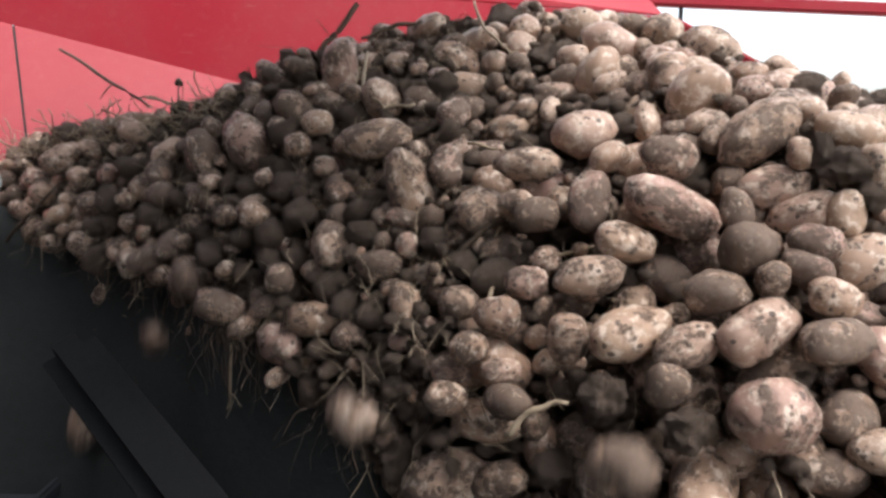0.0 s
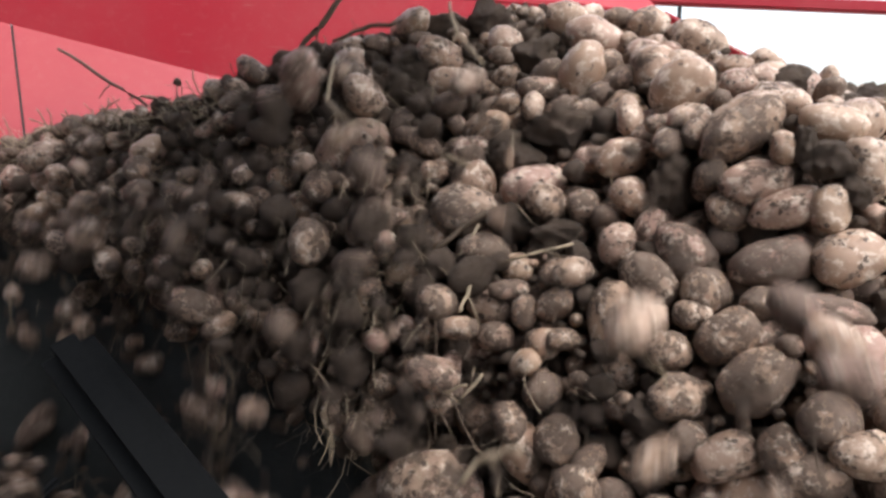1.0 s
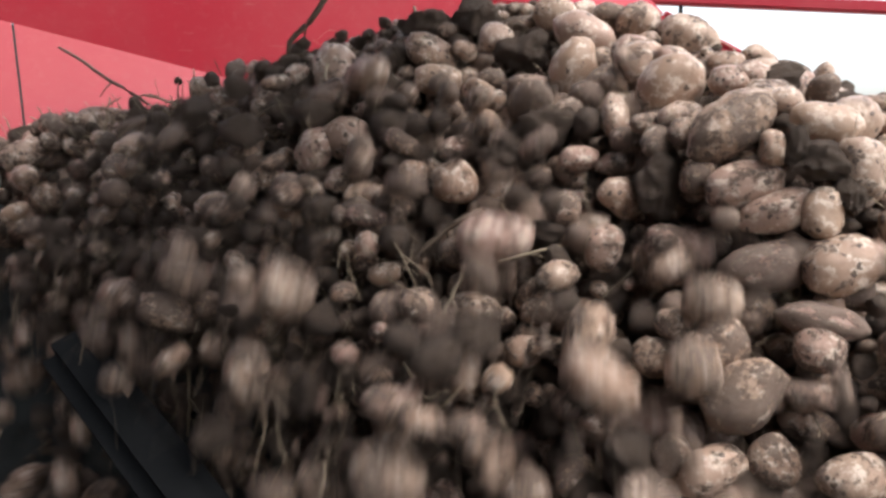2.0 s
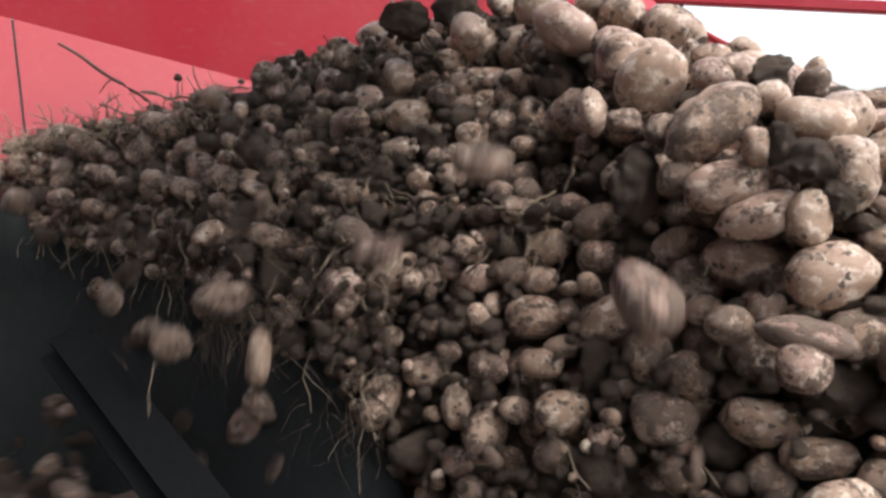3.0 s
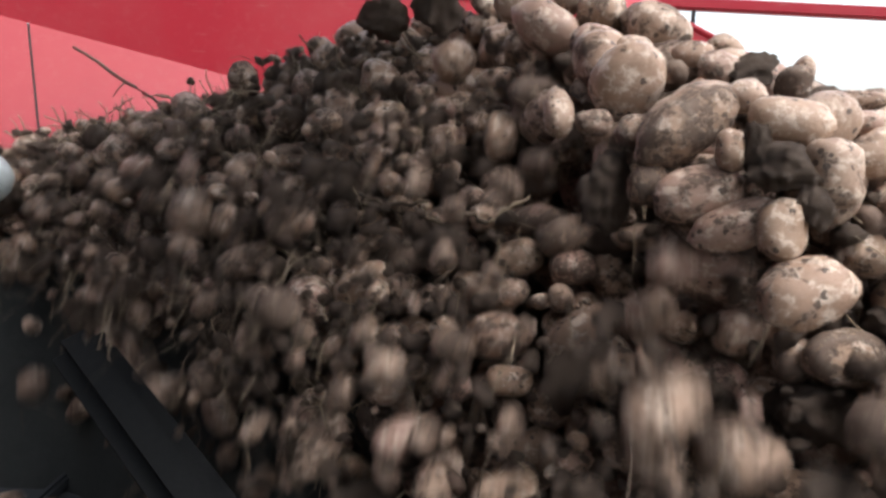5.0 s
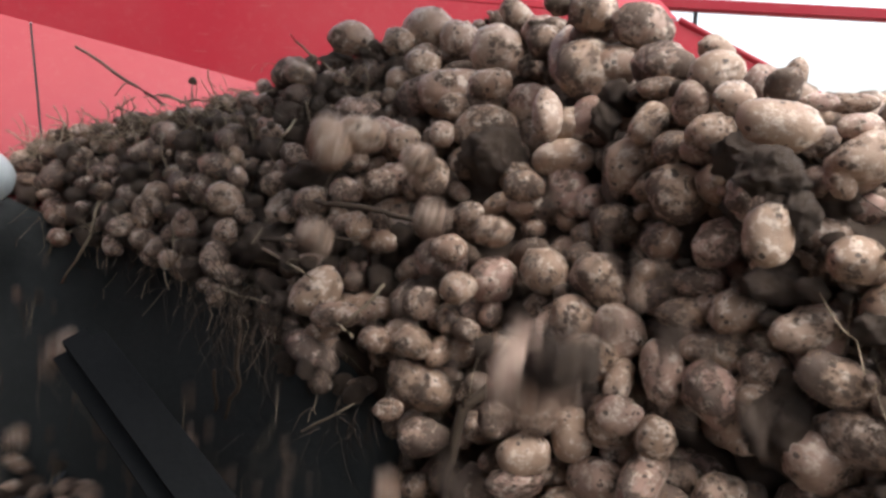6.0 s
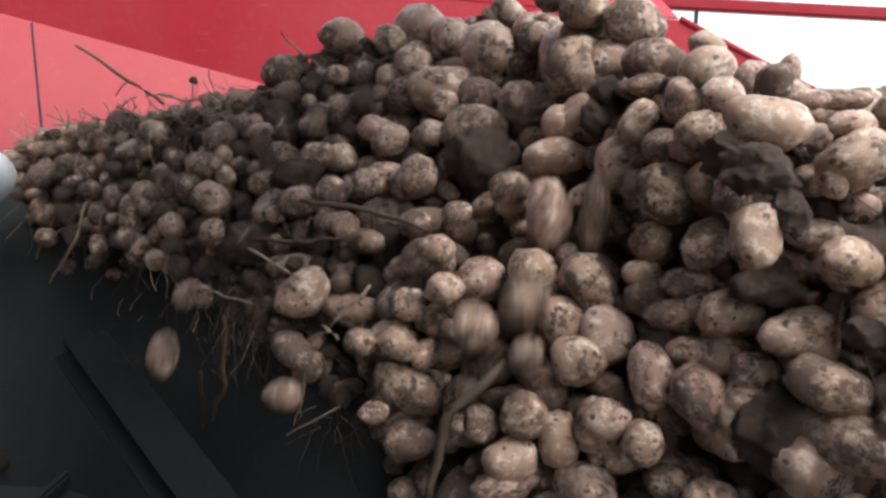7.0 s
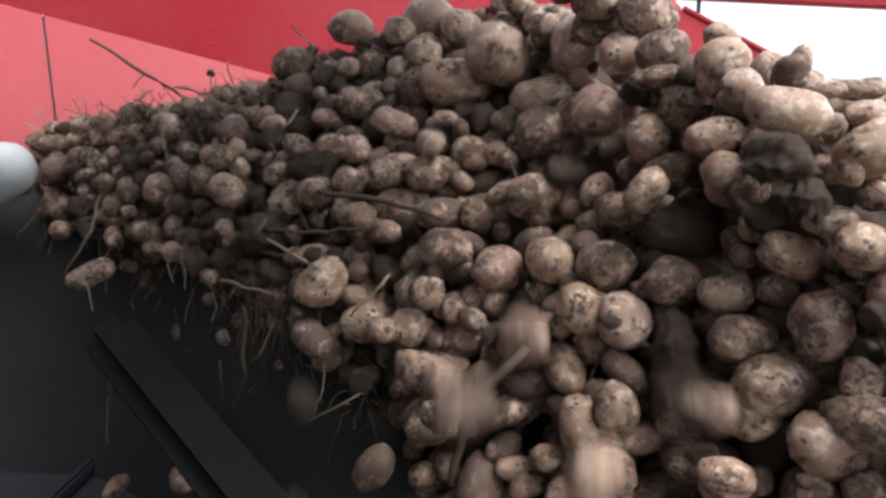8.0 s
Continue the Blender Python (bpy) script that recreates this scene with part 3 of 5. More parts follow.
lay(0.016, 1.040, 1.443, 0.037, 0.036, 0, 2, 12, 0, 2.35, 1.5)
lay(0.295, 0.848, 1.442, 0.071, 0.054, -100, -74, 90, 2, 5.80, 1.5)
lay(0.192, 1.028, 1.499, 0.089, 0.070, 139, -4, -23, 2, 6.60, 1.5)
lay(0.326, 0.807, 1.450, 0.040, 0.037, -45, -1, -6, 1, 5.40, 1.5)
lay(0.131, 1.013, 1.462, 0.065, 0.055, -32, -2, -14, 2, 2.17, 1.5)
lay(0.116, 0.921, 1.382, 0.061, 0.053, 96, 1, 6, 2, 1.81, 1.5)
lay(0.167, 0.881, 1.379, 0.056, 0.037, 162, 0, -1, 2, 2.18, 1.5)
lay(0.294, 0.794, 1.368, 0.073, 0.053, 104, 40, -39, 0, 2.90, 1.5)
lay(0.230, 0.837, 1.367, 0.053, 0.048, -115, -81, -90, 0, 2.31, 1.5)
lay(0.258, 0.788, 1.336, 0.070, 0.053, 80, 35, -26, 1, 1.74, 1.5)
lay(0.304, 0.750, 1.332, 0.050, 0.050, -142, 0, -3, 1, 1.88, 1.5)
lay(0.288, 0.735, 1.312, 0.040, 0.034, -67, 1, 6, 1, 1.99, 1.5)
lay(0.312, 0.709, 1.294, 0.065, 0.053, 53, -36, -10, 1, 1.99, 1.5)
lay(0.364, 0.732, 1.367, 0.086, 0.052, -126, -17, -23, 1, 4.00, 1.5)
lay(0.423, 0.698, 1.376, 0.070, 0.053, -128, -21, -8, 0, 5.00, 1.5)
lay(0.393, 0.671, 1.331, 0.070, 0.034, 17, 6, -21, 1, 3.70, 1.5)
lay(0.386, 0.658, 1.308, 0.042, 0.039, 94, -2, -12, 1, 3.70, 1.5)
lay(0.344, 0.711, 1.329, 0.039, 0.034, 115, 1, 6, 1, 3.00, 1.5)
lay(0.330, 0.671, 1.263, 0.082, 0.056, -161, -39, 10, 1, 1.99, 1.5)
lay(0.372, 0.619, 1.243, 0.054, 0.053, 66, 1, 8, 1, 1.81, 1.5)
lay(0.334, 0.624, 1.213, 0.047, 0.040, 151, -49, 90, 1, 2.80, 1.5)
lay(0.407, 0.631, 1.298, 0.055, 0.046, -129, -50, 90, 1, 3.50, 1.5)
lay(0.386, 0.589, 1.225, 0.053, 0.039, 132, -1, -6, 1, 3.20, 1.5)
lay(0.294, 0.645, 1.198, 0.071, 0.045, -77, -9, 6, 1, 2.13, 1.5)
lay(0.262, 0.691, 1.238, 0.063, 0.045, 70, 4, 23, 1, 1.84, 1.5)
lay(0.260, 0.724, 1.277, 0.045, 0.042, -153, 2, 11, 1, 2.22, 1.5)
lay(0.214, 0.777, 1.299, 0.080, 0.053, 29, -58, 63, 1, 1.92, 1.5)
lay(0.155, 0.812, 1.305, 0.050, 0.037, -64, -36, -18, 1, 2.31, 1.5)
lay(0.122, 0.820, 1.293, 0.041, 0.033, 51, -75, 90, 1, 1.81, 1.5)
lay(0.121, 0.837, 1.245, 0.034, 0.030, 42, 2, 13, 1, 2.02, 1.5)
lay(0.160, 0.774, 1.274, 0.036, 0.024, -124, -1, -6, 1, 2.10, 1.5)
lay(0.185, 0.791, 1.237, 0.036, 0.034, -173, -4, -27, 1, 1.70, 1.5)
lay(0.137, 0.758, 1.221, 0.047, 0.037, -146, -5, 25, 1, 1.75, 1.5)
lay(0.116, 0.748, 1.154, 0.077, 0.046, 92, 66, 39, 1, 1.80, 1.5)
lay(0.148, 0.731, 1.175, 0.053, 0.049, 94, -71, 90, 1, 1.90, 1.5)
lay(0.263, 0.664, 1.205, 0.051, 0.037, -97, 7, 48, 1, 2.10, 1.5)
lay(0.237, 0.671, 1.185, 0.043, 0.037, -164, -1, -8, 1, 2.06, 1.5)
lay(0.274, 1.016, 1.132, 0.036, 0.029, -101, 4, 24, 0, 2.04, 1.5)
lay(0.232, 0.697, 1.219, 0.045, 0.043, -107, -3, -21, 2, 1.92, 1.5)
lay(0.354, 0.605, 1.198, 0.063, 0.043, -55, -3, -19, 1, 1.84, 1.5)
lay(0.001, 0.904, 1.301, 0.046, 0.043, -174, -1, -6, 1, 1.92, 1.5)
lay(0.009, 0.867, 1.260, 0.052, 0.034, 16, -7, 16, 1, 2.20, 1.5)
lay(-0.091, 1.164, 1.488, 0.088, 0.066, -87, -4, -24, 0, 2.35, 1.5)
lay(-0.147, 1.166, 1.468, 0.075, 0.054, 71, -70, -8, 0, 2.07, 1.5)
lay(-0.092, 1.088, 1.430, 0.058, 0.048, 152, -25, 37, 0, 2.15, 1.5)
lay(-0.025, 0.991, 1.378, 0.070, 0.038, 142, -31, -8, 0, 2.02, 1.5)
lay(-0.034, 1.158, 1.512, 0.058, 0.045, 106, -56, 90, 1, 2.80, 1.5)
lay(-0.409, 1.441, 1.584, 0.059, 0.048, -109, -9, 7, 0, 2.38, 1.5)
lay(-0.326, 1.426, 1.597, 0.082, 0.078, -61, 2, 14, 2, 1.84, 1.5)
lay(-0.134, 1.350, 1.605, 0.096, 0.082, 43, -57, 90, 0, 2.02, 1.5)
lay(-0.033, 1.318, 1.617, 0.078, 0.074, -170, 4, 26, 2, 2.28, 1.5)
lay(-0.213, 1.278, 1.525, 0.075, 0.071, -158, 1, 3, 2, 2.38, 1.5)
lay(-0.722, 1.452, 1.372, 0.071, 0.062, -88, -3, -20, 0, 2.06, 1.5)
lay(-0.655, 1.429, 1.424, 0.063, 0.044, 131, -83, 89, 1, 1.74, 1.5)
lay(-0.347, 1.371, 1.555, 0.050, 0.043, -147, -56, 90, 0, 2.06, 1.5)
lay(-0.365, 1.234, 1.415, 0.063, 0.047, -90, -76, -90, 1, 1.77, 1.5)
lay(-0.213, 1.215, 1.485, 0.039, 0.039, 51, -1, -4, 0, 1.84, 1.5)
lay(-0.230, 1.160, 1.426, 0.046, 0.041, -81, 6, 38, 0, 2.41, 1.5)
lay(-0.186, 1.096, 1.382, 0.064, 0.050, 100, -51, -90, 1, 2.28, 1.5)
lay(-0.121, 0.957, 1.258, 0.042, 0.039, -150, -88, 88, 1, 2.06, 1.5)
lay(-0.043, 0.869, 1.189, 0.044, 0.038, -51, 3, 21, 1, 2.38, 1.5)
lay(-0.032, 0.852, 1.157, 0.043, 0.038, 49, 0, -2, 1, 1.90, 1.5)
lay(-0.068, 0.946, 1.253, 0.034, 0.030, -138, -2, -11, 1, 2.06, 1.5)
lay(-0.140, 0.951, 1.229, 0.035, 0.027, 71, -63, 90, 1, 2.17, 1.5)
lay(-0.251, 1.050, 1.274, 0.046, 0.029, 21, -11, -9, 1, 1.71, 1.5)
lay(-0.453, 1.232, 1.325, 0.079, 0.057, 121, -77, -90, 1, 1.60, 1.5)
lay(-0.579, 1.317, 1.313, 0.092, 0.061, 156, -71, 90, 1, 1.55, 1.5)
lay(-0.358, 1.157, 1.317, 0.072, 0.045, -178, -80, -170, 0, 1.50, 1.5)
lay(-0.345, 1.109, 1.229, 0.098, 0.052, 52, -60, 90, 1, 1.25, 1.5)
lay(-0.402, 1.153, 1.115, 0.064, 0.064, -81, 0, -2, 1, 1.20, 1.5)
lay(-0.628, 1.328, 1.174, 0.083, 0.052, 120, -81, 89, 1, 1.25, 1.5)
lay(-0.474, 1.214, 1.251, 0.087, 0.057, -78, 25, -24, 1, 1.30, 1.5)
lay(0.026, 0.816, 1.157, 0.072, 0.058, 25, -65, 90, 1, 1.25, 1.5)
lay(0.254, 1.340, 1.630, 0.066, 0.059, 116, -72, -91, 0, 5.90, 4.5)
lay(0.166, 1.461, 1.653, 0.074, 0.065, -39, 4, 30, 0, 5.90, 4.5)
lay(0.223, 1.305, 1.575, 0.071, 0.054, -18, -4, -23, 0, 6.10, 4.5)
lay(0.233, 1.221, 1.519, 0.062, 0.046, -2, -57, 91, 0, 4.90, 4.5)
lay(0.284, 1.226, 1.563, 0.082, 0.074, 99, 3, 21, 2, 6.90, 4.5)
lay(0.139, 1.223, 1.490, 0.051, 0.043, 161, 5, 35, 0, 5.90, 4.5)
lay(0.189, 1.228, 1.511, 0.039, 0.038, 64, 2, 15, 1, 5.80, 4.5)
lay(0.214, 1.159, 1.474, 0.041, 0.031, 130, 1, 11, 0, 5.28, 4.5)
lay(0.109, 1.163, 1.431, 0.044, 0.036, 52, -2, -10, 0, 4.70, 4.5)
lay(0.170, 1.130, 1.430, 0.055, 0.047, -57, -6, -34, 2, 4.82, 4.5)
lay(0.355, 0.979, 1.434, 0.059, 0.042, 52, -85, 96, 1, 5.02, 4.5)
lay(0.308, 1.059, 1.442, 0.059, 0.050, 14, -75, 92, 2, 4.74, 4.5)
lay(0.381, 0.924, 1.402, 0.057, 0.037, -142, -3, -19, 1, 4.74, 4.5)
lay(0.420, 0.848, 1.356, 0.095, 0.057, 98, 7, -23, 1, 5.04, 4.5)
lay(0.378, 0.891, 1.325, 0.071, 0.065, -32, -56, 29, 1, 4.82, 4.5)
lay(0.424, 0.819, 1.317, 0.052, 0.043, 131, 5, 38, 1, 4.98, 4.5)
lay(0.427, 0.799, 1.273, 0.079, 0.057, -166, -1, -3, 1, 4.86, 4.5)
lay(0.476, 0.735, 1.314, 0.070, 0.047, -103, 0, 6, 1, 5.26, 4.5)
lay(0.463, 0.740, 1.265, 0.069, 0.057, -144, 3, 22, 2, 5.42, 4.5)
lay(0.412, 0.774, 1.213, 0.079, 0.049, -29, 1, -22, 1, 4.78, 4.5)
lay(0.448, 0.729, 1.198, 0.064, 0.040, -51, -3, -17, 1, 5.10, 4.5)
lay(0.357, 0.828, 1.241, 0.062, 0.046, 46, 39, -6, 1, 5.38, 4.5)
lay(0.349, 0.872, 1.293, 0.036, 0.034, -56, 0, 6, 0, 4.90, 4.5)
lay(0.321, 0.858, 1.250, 0.060, 0.051, 28, -87, -99, 1, 5.02, 4.5)
lay(0.289, 0.906, 1.283, 0.084, 0.050, -4, -27, -9, 0, 5.26, 4.5)
lay(0.209, 0.950, 1.273, 0.071, 0.053, 129, 0, 2, 1, 4.98, 4.5)
lay(0.232, 1.007, 1.349, 0.060, 0.050, -136, -22, -24, 0, 5.04, 4.5)
lay(0.288, 0.966, 1.345, 0.054, 0.046, 146, 1, 12, 0, 5.46, 4.5)
lay(0.330, 0.971, 1.371, 0.054, 0.047, -43, 3, 22, 2, 5.18, 4.5)
lay(0.213, 0.910, 1.227, 0.052, 0.038, -38, -4, -20, 0, 5.46, 4.5)
lay(0.152, 0.942, 1.212, 0.049, 0.042, 128, -6, -40, 1, 5.10, 4.5)
lay(0.142, 0.978, 1.264, 0.036, 0.034, 84, -72, 92, 0, 5.10, 4.5)
lay(0.234, 0.874, 1.183, 0.065, 0.050, -106, 2, 19, 0, 4.86, 4.5)
lay(0.114, 0.947, 1.161, 0.060, 0.039, -145, -90, 162, 1, 4.70, 4.5)
lay(0.329, 0.820, 1.197, 0.073, 0.060, -15, -7, -46, 1, 5.26, 4.5)
lay(0.269, 0.880, 1.235, 0.062, 0.043, -124, -77, -91, 2, 5.10, 4.5)
lay(0.043, 1.312, 1.124, 0.041, 0.034, -32, 6, 46, 0, 5.04, 4.5)
lay(0.101, 1.070, 1.241, 0.036, 0.034, 124, -5, -27, 0, 5.18, 4.5)
lay(0.145, 1.015, 1.307, 0.055, 0.042, -37, 6, 48, 1, 4.78, 4.5)
lay(0.185, 0.998, 1.318, 0.049, 0.042, 132, 2, 17, 1, 4.86, 4.5)
lay(0.165, 1.174, 1.339, 0.034, 0.029, -152, 1, 7, 0, 5.14, 4.5)
lay(0.206, 1.176, 1.339, 0.036, 0.032, -158, -4, -26, 0, 4.74, 4.5)
lay(0.076, 1.123, 1.380, 0.035, 0.034, -153, 1, 12, 0, 4.74, 4.5)
lay(0.118, 0.936, 1.091, 0.046, 0.039, 130, -1, -5, 1, 5.46, 4.5)
lay(0.182, 0.910, 1.105, 0.037, 0.033, -128, -48, 91, 0, 5.46, 4.5)
lay(0.223, 0.863, 1.137, 0.044, 0.041, -122, 4, 31, 1, 5.18, 4.5)
lay(0.273, 0.834, 1.172, 0.040, 0.028, -93, 2, 18, 1, 5.42, 4.5)
lay(0.468, 0.770, 1.385, 0.061, 0.030, -72, 15, 3, 2, 4.74, 4.5)
lay(-0.210, 1.535, 1.584, 0.098, 0.076, 141, -69, 92, 0, 4.70, 4.5)
lay(-0.256, 1.559, 1.593, 0.073, 0.056, -166, -79, -92, 1, 5.10, 4.5)
lay(-0.111, 1.477, 1.582, 0.061, 0.057, 97, -5, -29, 0, 5.06, 4.5)
lay(-0.084, 1.533, 1.633, 0.067, 0.053, -104, 5, 39, 1, 5.06, 4.5)
lay(-0.011, 1.542, 1.660, 0.066, 0.055, -1, -68, 92, 1, 5.80, 4.5)
lay(0.018, 1.429, 1.588, 0.076, 0.070, -44, -84, 95, 0, 5.80, 4.5)
lay(-0.032, 1.388, 1.544, 0.059, 0.059, -125, 1, 12, 1, 4.98, 4.5)
lay(0.036, 1.319, 1.519, 0.082, 0.056, 117, -1, -1, 1, 5.90, 4.5)
lay(-0.079, 1.351, 1.502, 0.053, 0.044, -122, -64, -90, 0, 5.46, 4.5)
lay(-0.204, 1.377, 1.464, 0.050, 0.044, -140, -2, -12, 0, 4.78, 4.5)
lay(-0.119, 1.319, 1.455, 0.067, 0.045, 136, 2, 19, 0, 5.32, 4.5)
lay(-0.225, 1.456, 1.524, 0.053, 0.044, -179, -2, -11, 1, 5.24, 4.5)
lay(-0.130, 1.395, 1.513, 0.065, 0.054, -174, -5, -33, 1, 5.00, 4.5)
lay(-0.635, 1.592, 1.371, 0.074, 0.070, -104, -4, -26, 0, 4.78, 4.5)
lay(0.024, 1.251, 1.465, 0.057, 0.043, 55, -4, -22, 0, 5.80, 4.5)
lay(0.076, 1.248, 1.480, 0.053, 0.051, 59, -2, -12, 2, 5.80, 4.5)
lay(-0.002, 1.234, 1.429, 0.087, 0.070, -36, 1, 10, 2, 4.98, 4.5)
lay(0.027, 1.083, 1.299, 0.078, 0.044, 60, -38, 6, 0, 5.34, 4.5)
lay(-0.191, 1.271, 1.361, 0.048, 0.041, -36, -6, -37, 0, 5.30, 4.5)
lay(-0.164, 1.293, 1.403, 0.056, 0.046, 80, -88, -107, 0, 4.86, 4.5)
lay(-0.090, 1.257, 1.416, 0.046, 0.031, 135, -18, 16, 0, 5.38, 4.5)
lay(0.064, 1.177, 1.422, 0.041, 0.038, 91, -5, -29, 0, 5.30, 4.5)
lay(-0.374, 1.344, 1.269, 0.046, 0.044, 110, -4, -26, 0, 4.90, 4.5)
lay(-0.294, 1.265, 1.203, 0.045, 0.045, 72, -2, -9, 0, 4.70, 4.5)
lay(-0.328, 1.354, 1.336, 0.095, 0.066, -165, -21, -3, 1, 4.40, 4.5)
lay(-0.227, 1.238, 1.264, 0.095, 0.052, 66, -81, 127, 1, 4.35, 4.5)
lay(-0.306, 1.277, 1.124, 0.102, 0.055, -66, -65, 55, 1, 4.20, 4.5)
lay(0.113, 1.597, 1.696, 0.106, 0.089, 170, -6, -32, 1, 9.00, 7.0)
lay(0.110, 1.469, 1.621, 0.061, 0.051, 59, 1, 10, 0, 9.00, 7.0)
lay(0.364, 1.192, 1.587, 0.110, 0.081, -125, -5, 9, 0, 9.00, 7.0)
lay(0.252, 1.423, 1.632, 0.114, 0.091, 92, 21, 23, 0, 7.90, 7.0)
lay(0.371, 1.234, 1.639, 0.075, 0.055, 2, -4, -21, 1, 9.00, 7.0)
lay(0.309, 1.342, 1.646, 0.054, 0.052, 97, -2, -8, 1, 9.00, 7.0)
lay(0.420, 1.167, 1.643, 0.082, 0.060, 77, 14, 1, 0, 9.00, 7.0)
lay(0.178, 1.524, 1.670, 0.070, 0.070, -153, 0, 3, 1, 9.00, 7.0)
lay(0.148, 1.387, 1.577, 0.065, 0.051, 109, -6, -39, 0, 9.00, 7.0)
lay(0.172, 1.321, 1.542, 0.059, 0.043, -102, 2, 21, 0, 7.80, 7.0)
lay(-0.038, 1.628, 1.685, 0.088, 0.065, 98, -5, 24, 0, 9.00, 7.0)
lay(0.063, 1.561, 1.671, 0.063, 0.052, 100, -3, -12, 1, 9.00, 7.0)
lay(0.152, 1.269, 1.498, 0.040, 0.038, 103, -2, -9, 0, 7.90, 7.0)
lay(0.088, 1.288, 1.486, 0.057, 0.048, -131, -4, -23, 0, 9.00, 7.0)
lay(0.224, 1.324, 1.556, 0.073, 0.054, 100, -2, -9, 1, 7.59, 7.0)
lay(0.280, 1.278, 1.550, 0.062, 0.051, 74, -7, -45, 1, 7.16, 7.0)
lay(0.214, 1.259, 1.507, 0.099, 0.064, -95, -3, -15, 0, 6.98, 7.0)
lay(0.217, 1.196, 1.452, 0.094, 0.091, 53, -89, -131, 2, 6.95, 7.0)
lay(0.315, 1.143, 1.468, 0.082, 0.050, -163, -8, -19, 0, 7.02, 7.0)
lay(0.260, 1.124, 1.429, 0.055, 0.041, -83, -4, -18, 0, 6.98, 7.0)
lay(0.304, 1.072, 1.401, 0.084, 0.060, -165, -58, 110, 0, 6.90, 7.0)
lay(0.356, 1.040, 1.412, 0.094, 0.038, 75, -63, 92, 1, 6.88, 7.0)
lay(0.379, 1.042, 1.464, 0.066, 0.054, 17, -75, -92, 0, 7.35, 7.0)
lay(0.396, 1.015, 1.513, 0.053, 0.042, -79, -55, 13, 0, 7.78, 7.0)
lay(0.411, 0.960, 1.484, 0.050, 0.037, -54, -2, -5, 0, 7.26, 7.0)
lay(0.331, 1.168, 1.511, 0.059, 0.055, 50, 3, 23, 1, 7.59, 7.0)
lay(0.373, 1.105, 1.549, 0.044, 0.042, -117, -4, -18, 2, 7.35, 7.0)
lay(0.363, 1.098, 1.514, 0.052, 0.044, 79, -65, 93, 2, 7.31, 7.0)
lay(0.427, 0.967, 1.535, 0.052, 0.042, -66, -60, -90, 0, 7.28, 7.0)
lay(0.407, 1.036, 1.554, 0.044, 0.030, 0, -4, -19, 0, 9.00, 7.0)
lay(0.425, 1.054, 1.581, 0.061, 0.043, -166, 2, 17, 1, 9.00, 7.0)
lay(0.452, 0.966, 1.556, 0.064, 0.054, -149, -62, -90, 0, 9.00, 7.0)
lay(0.476, 0.908, 1.546, 0.044, 0.030, -139, -86, -100, 0, 9.00, 7.0)
lay(0.433, 0.919, 1.501, 0.046, 0.040, -71, -2, -6, 1, 9.00, 7.0)
lay(0.450, 0.877, 1.479, 0.061, 0.051, 104, -4, -24, 2, 7.53, 7.0)
lay(0.420, 0.953, 1.436, 0.078, 0.063, 98, 1, 11, 0, 7.42, 7.0)
lay(0.473, 0.832, 1.443, 0.050, 0.041, -174, -5, -29, 2, 9.00, 7.0)
lay(0.460, 0.861, 1.431, 0.038, 0.035, 117, -3, -11, 0, 7.28, 7.0)
lay(0.445, 0.894, 1.392, 0.068, 0.045, -165, -26, 1, 0, 7.26, 7.0)
lay(0.407, 0.960, 1.382, 0.054, 0.047, -78, 3, 26, 0, 7.38, 7.0)
lay(0.475, 0.835, 1.362, 0.068, 0.051, -43, 2, 21, 2, 7.31, 7.0)
lay(0.488, 0.796, 1.328, 0.074, 0.042, -73, -4, 15, 0, 7.72, 7.0)
lay(0.501, 0.761, 1.292, 0.075, 0.045, 13, 23, -6, 1, 7.24, 7.0)
lay(0.477, 0.792, 1.235, 0.078, 0.072, -18, -66, 93, 2, 7.24, 7.0)
lay(0.429, 0.838, 1.247, 0.074, 0.053, -18, 50, 8, 1, 7.28, 7.0)
lay(0.462, 0.820, 1.283, 0.043, 0.037, 14, -4, -22, 1, 7.70, 7.0)
lay(0.415, 0.900, 1.315, 0.061, 0.035, 128, -2, -5, 1, 7.29, 7.0)
lay(0.421, 0.870, 1.287, 0.048, 0.032, 143, -4, -20, 1, 7.74, 7.0)
lay(0.454, 0.858, 1.328, 0.059, 0.047, -35, -3, -11, 1, 7.31, 7.0)
lay(0.320, 0.917, 1.262, 0.057, 0.051, 112, -22, -19, 0, 7.47, 7.0)
lay(0.384, 0.873, 1.260, 0.067, 0.046, -161, -68, 93, 1, 7.78, 7.0)
lay(0.342, 0.866, 1.217, 0.048, 0.040, 92, 14, -26, 0, 7.30, 7.0)
lay(0.371, 0.840, 1.204, 0.045, 0.039, -50, -62, -90, 0, 7.37, 7.0)
lay(0.340, 0.973, 1.334, 0.066, 0.048, 79, 49, 18, 0, 7.47, 7.0)
lay(0.390, 0.950, 1.349, 0.043, 0.035, 164, 0, 7, 1, 7.20, 7.0)
lay(0.428, 0.905, 1.348, 0.053, 0.035, -148, -1, -3, 1, 7.80, 7.0)
lay(0.264, 0.911, 1.201, 0.053, 0.048, -170, -82, -94, 0, 7.33, 7.0)
lay(0.250, 0.904, 1.154, 0.058, 0.048, 18, -10, 7, 0, 7.76, 7.0)
lay(0.242, 0.898, 1.125, 0.062, 0.036, 115, 1, 12, 0, 7.10, 7.0)
lay(0.218, 0.932, 1.182, 0.045, 0.039, 58, -80, 95, 1, 7.51, 7.0)
lay(0.122, 1.027, 1.242, 0.049, 0.037, -114, 30, 8, 0, 9.00, 7.0)
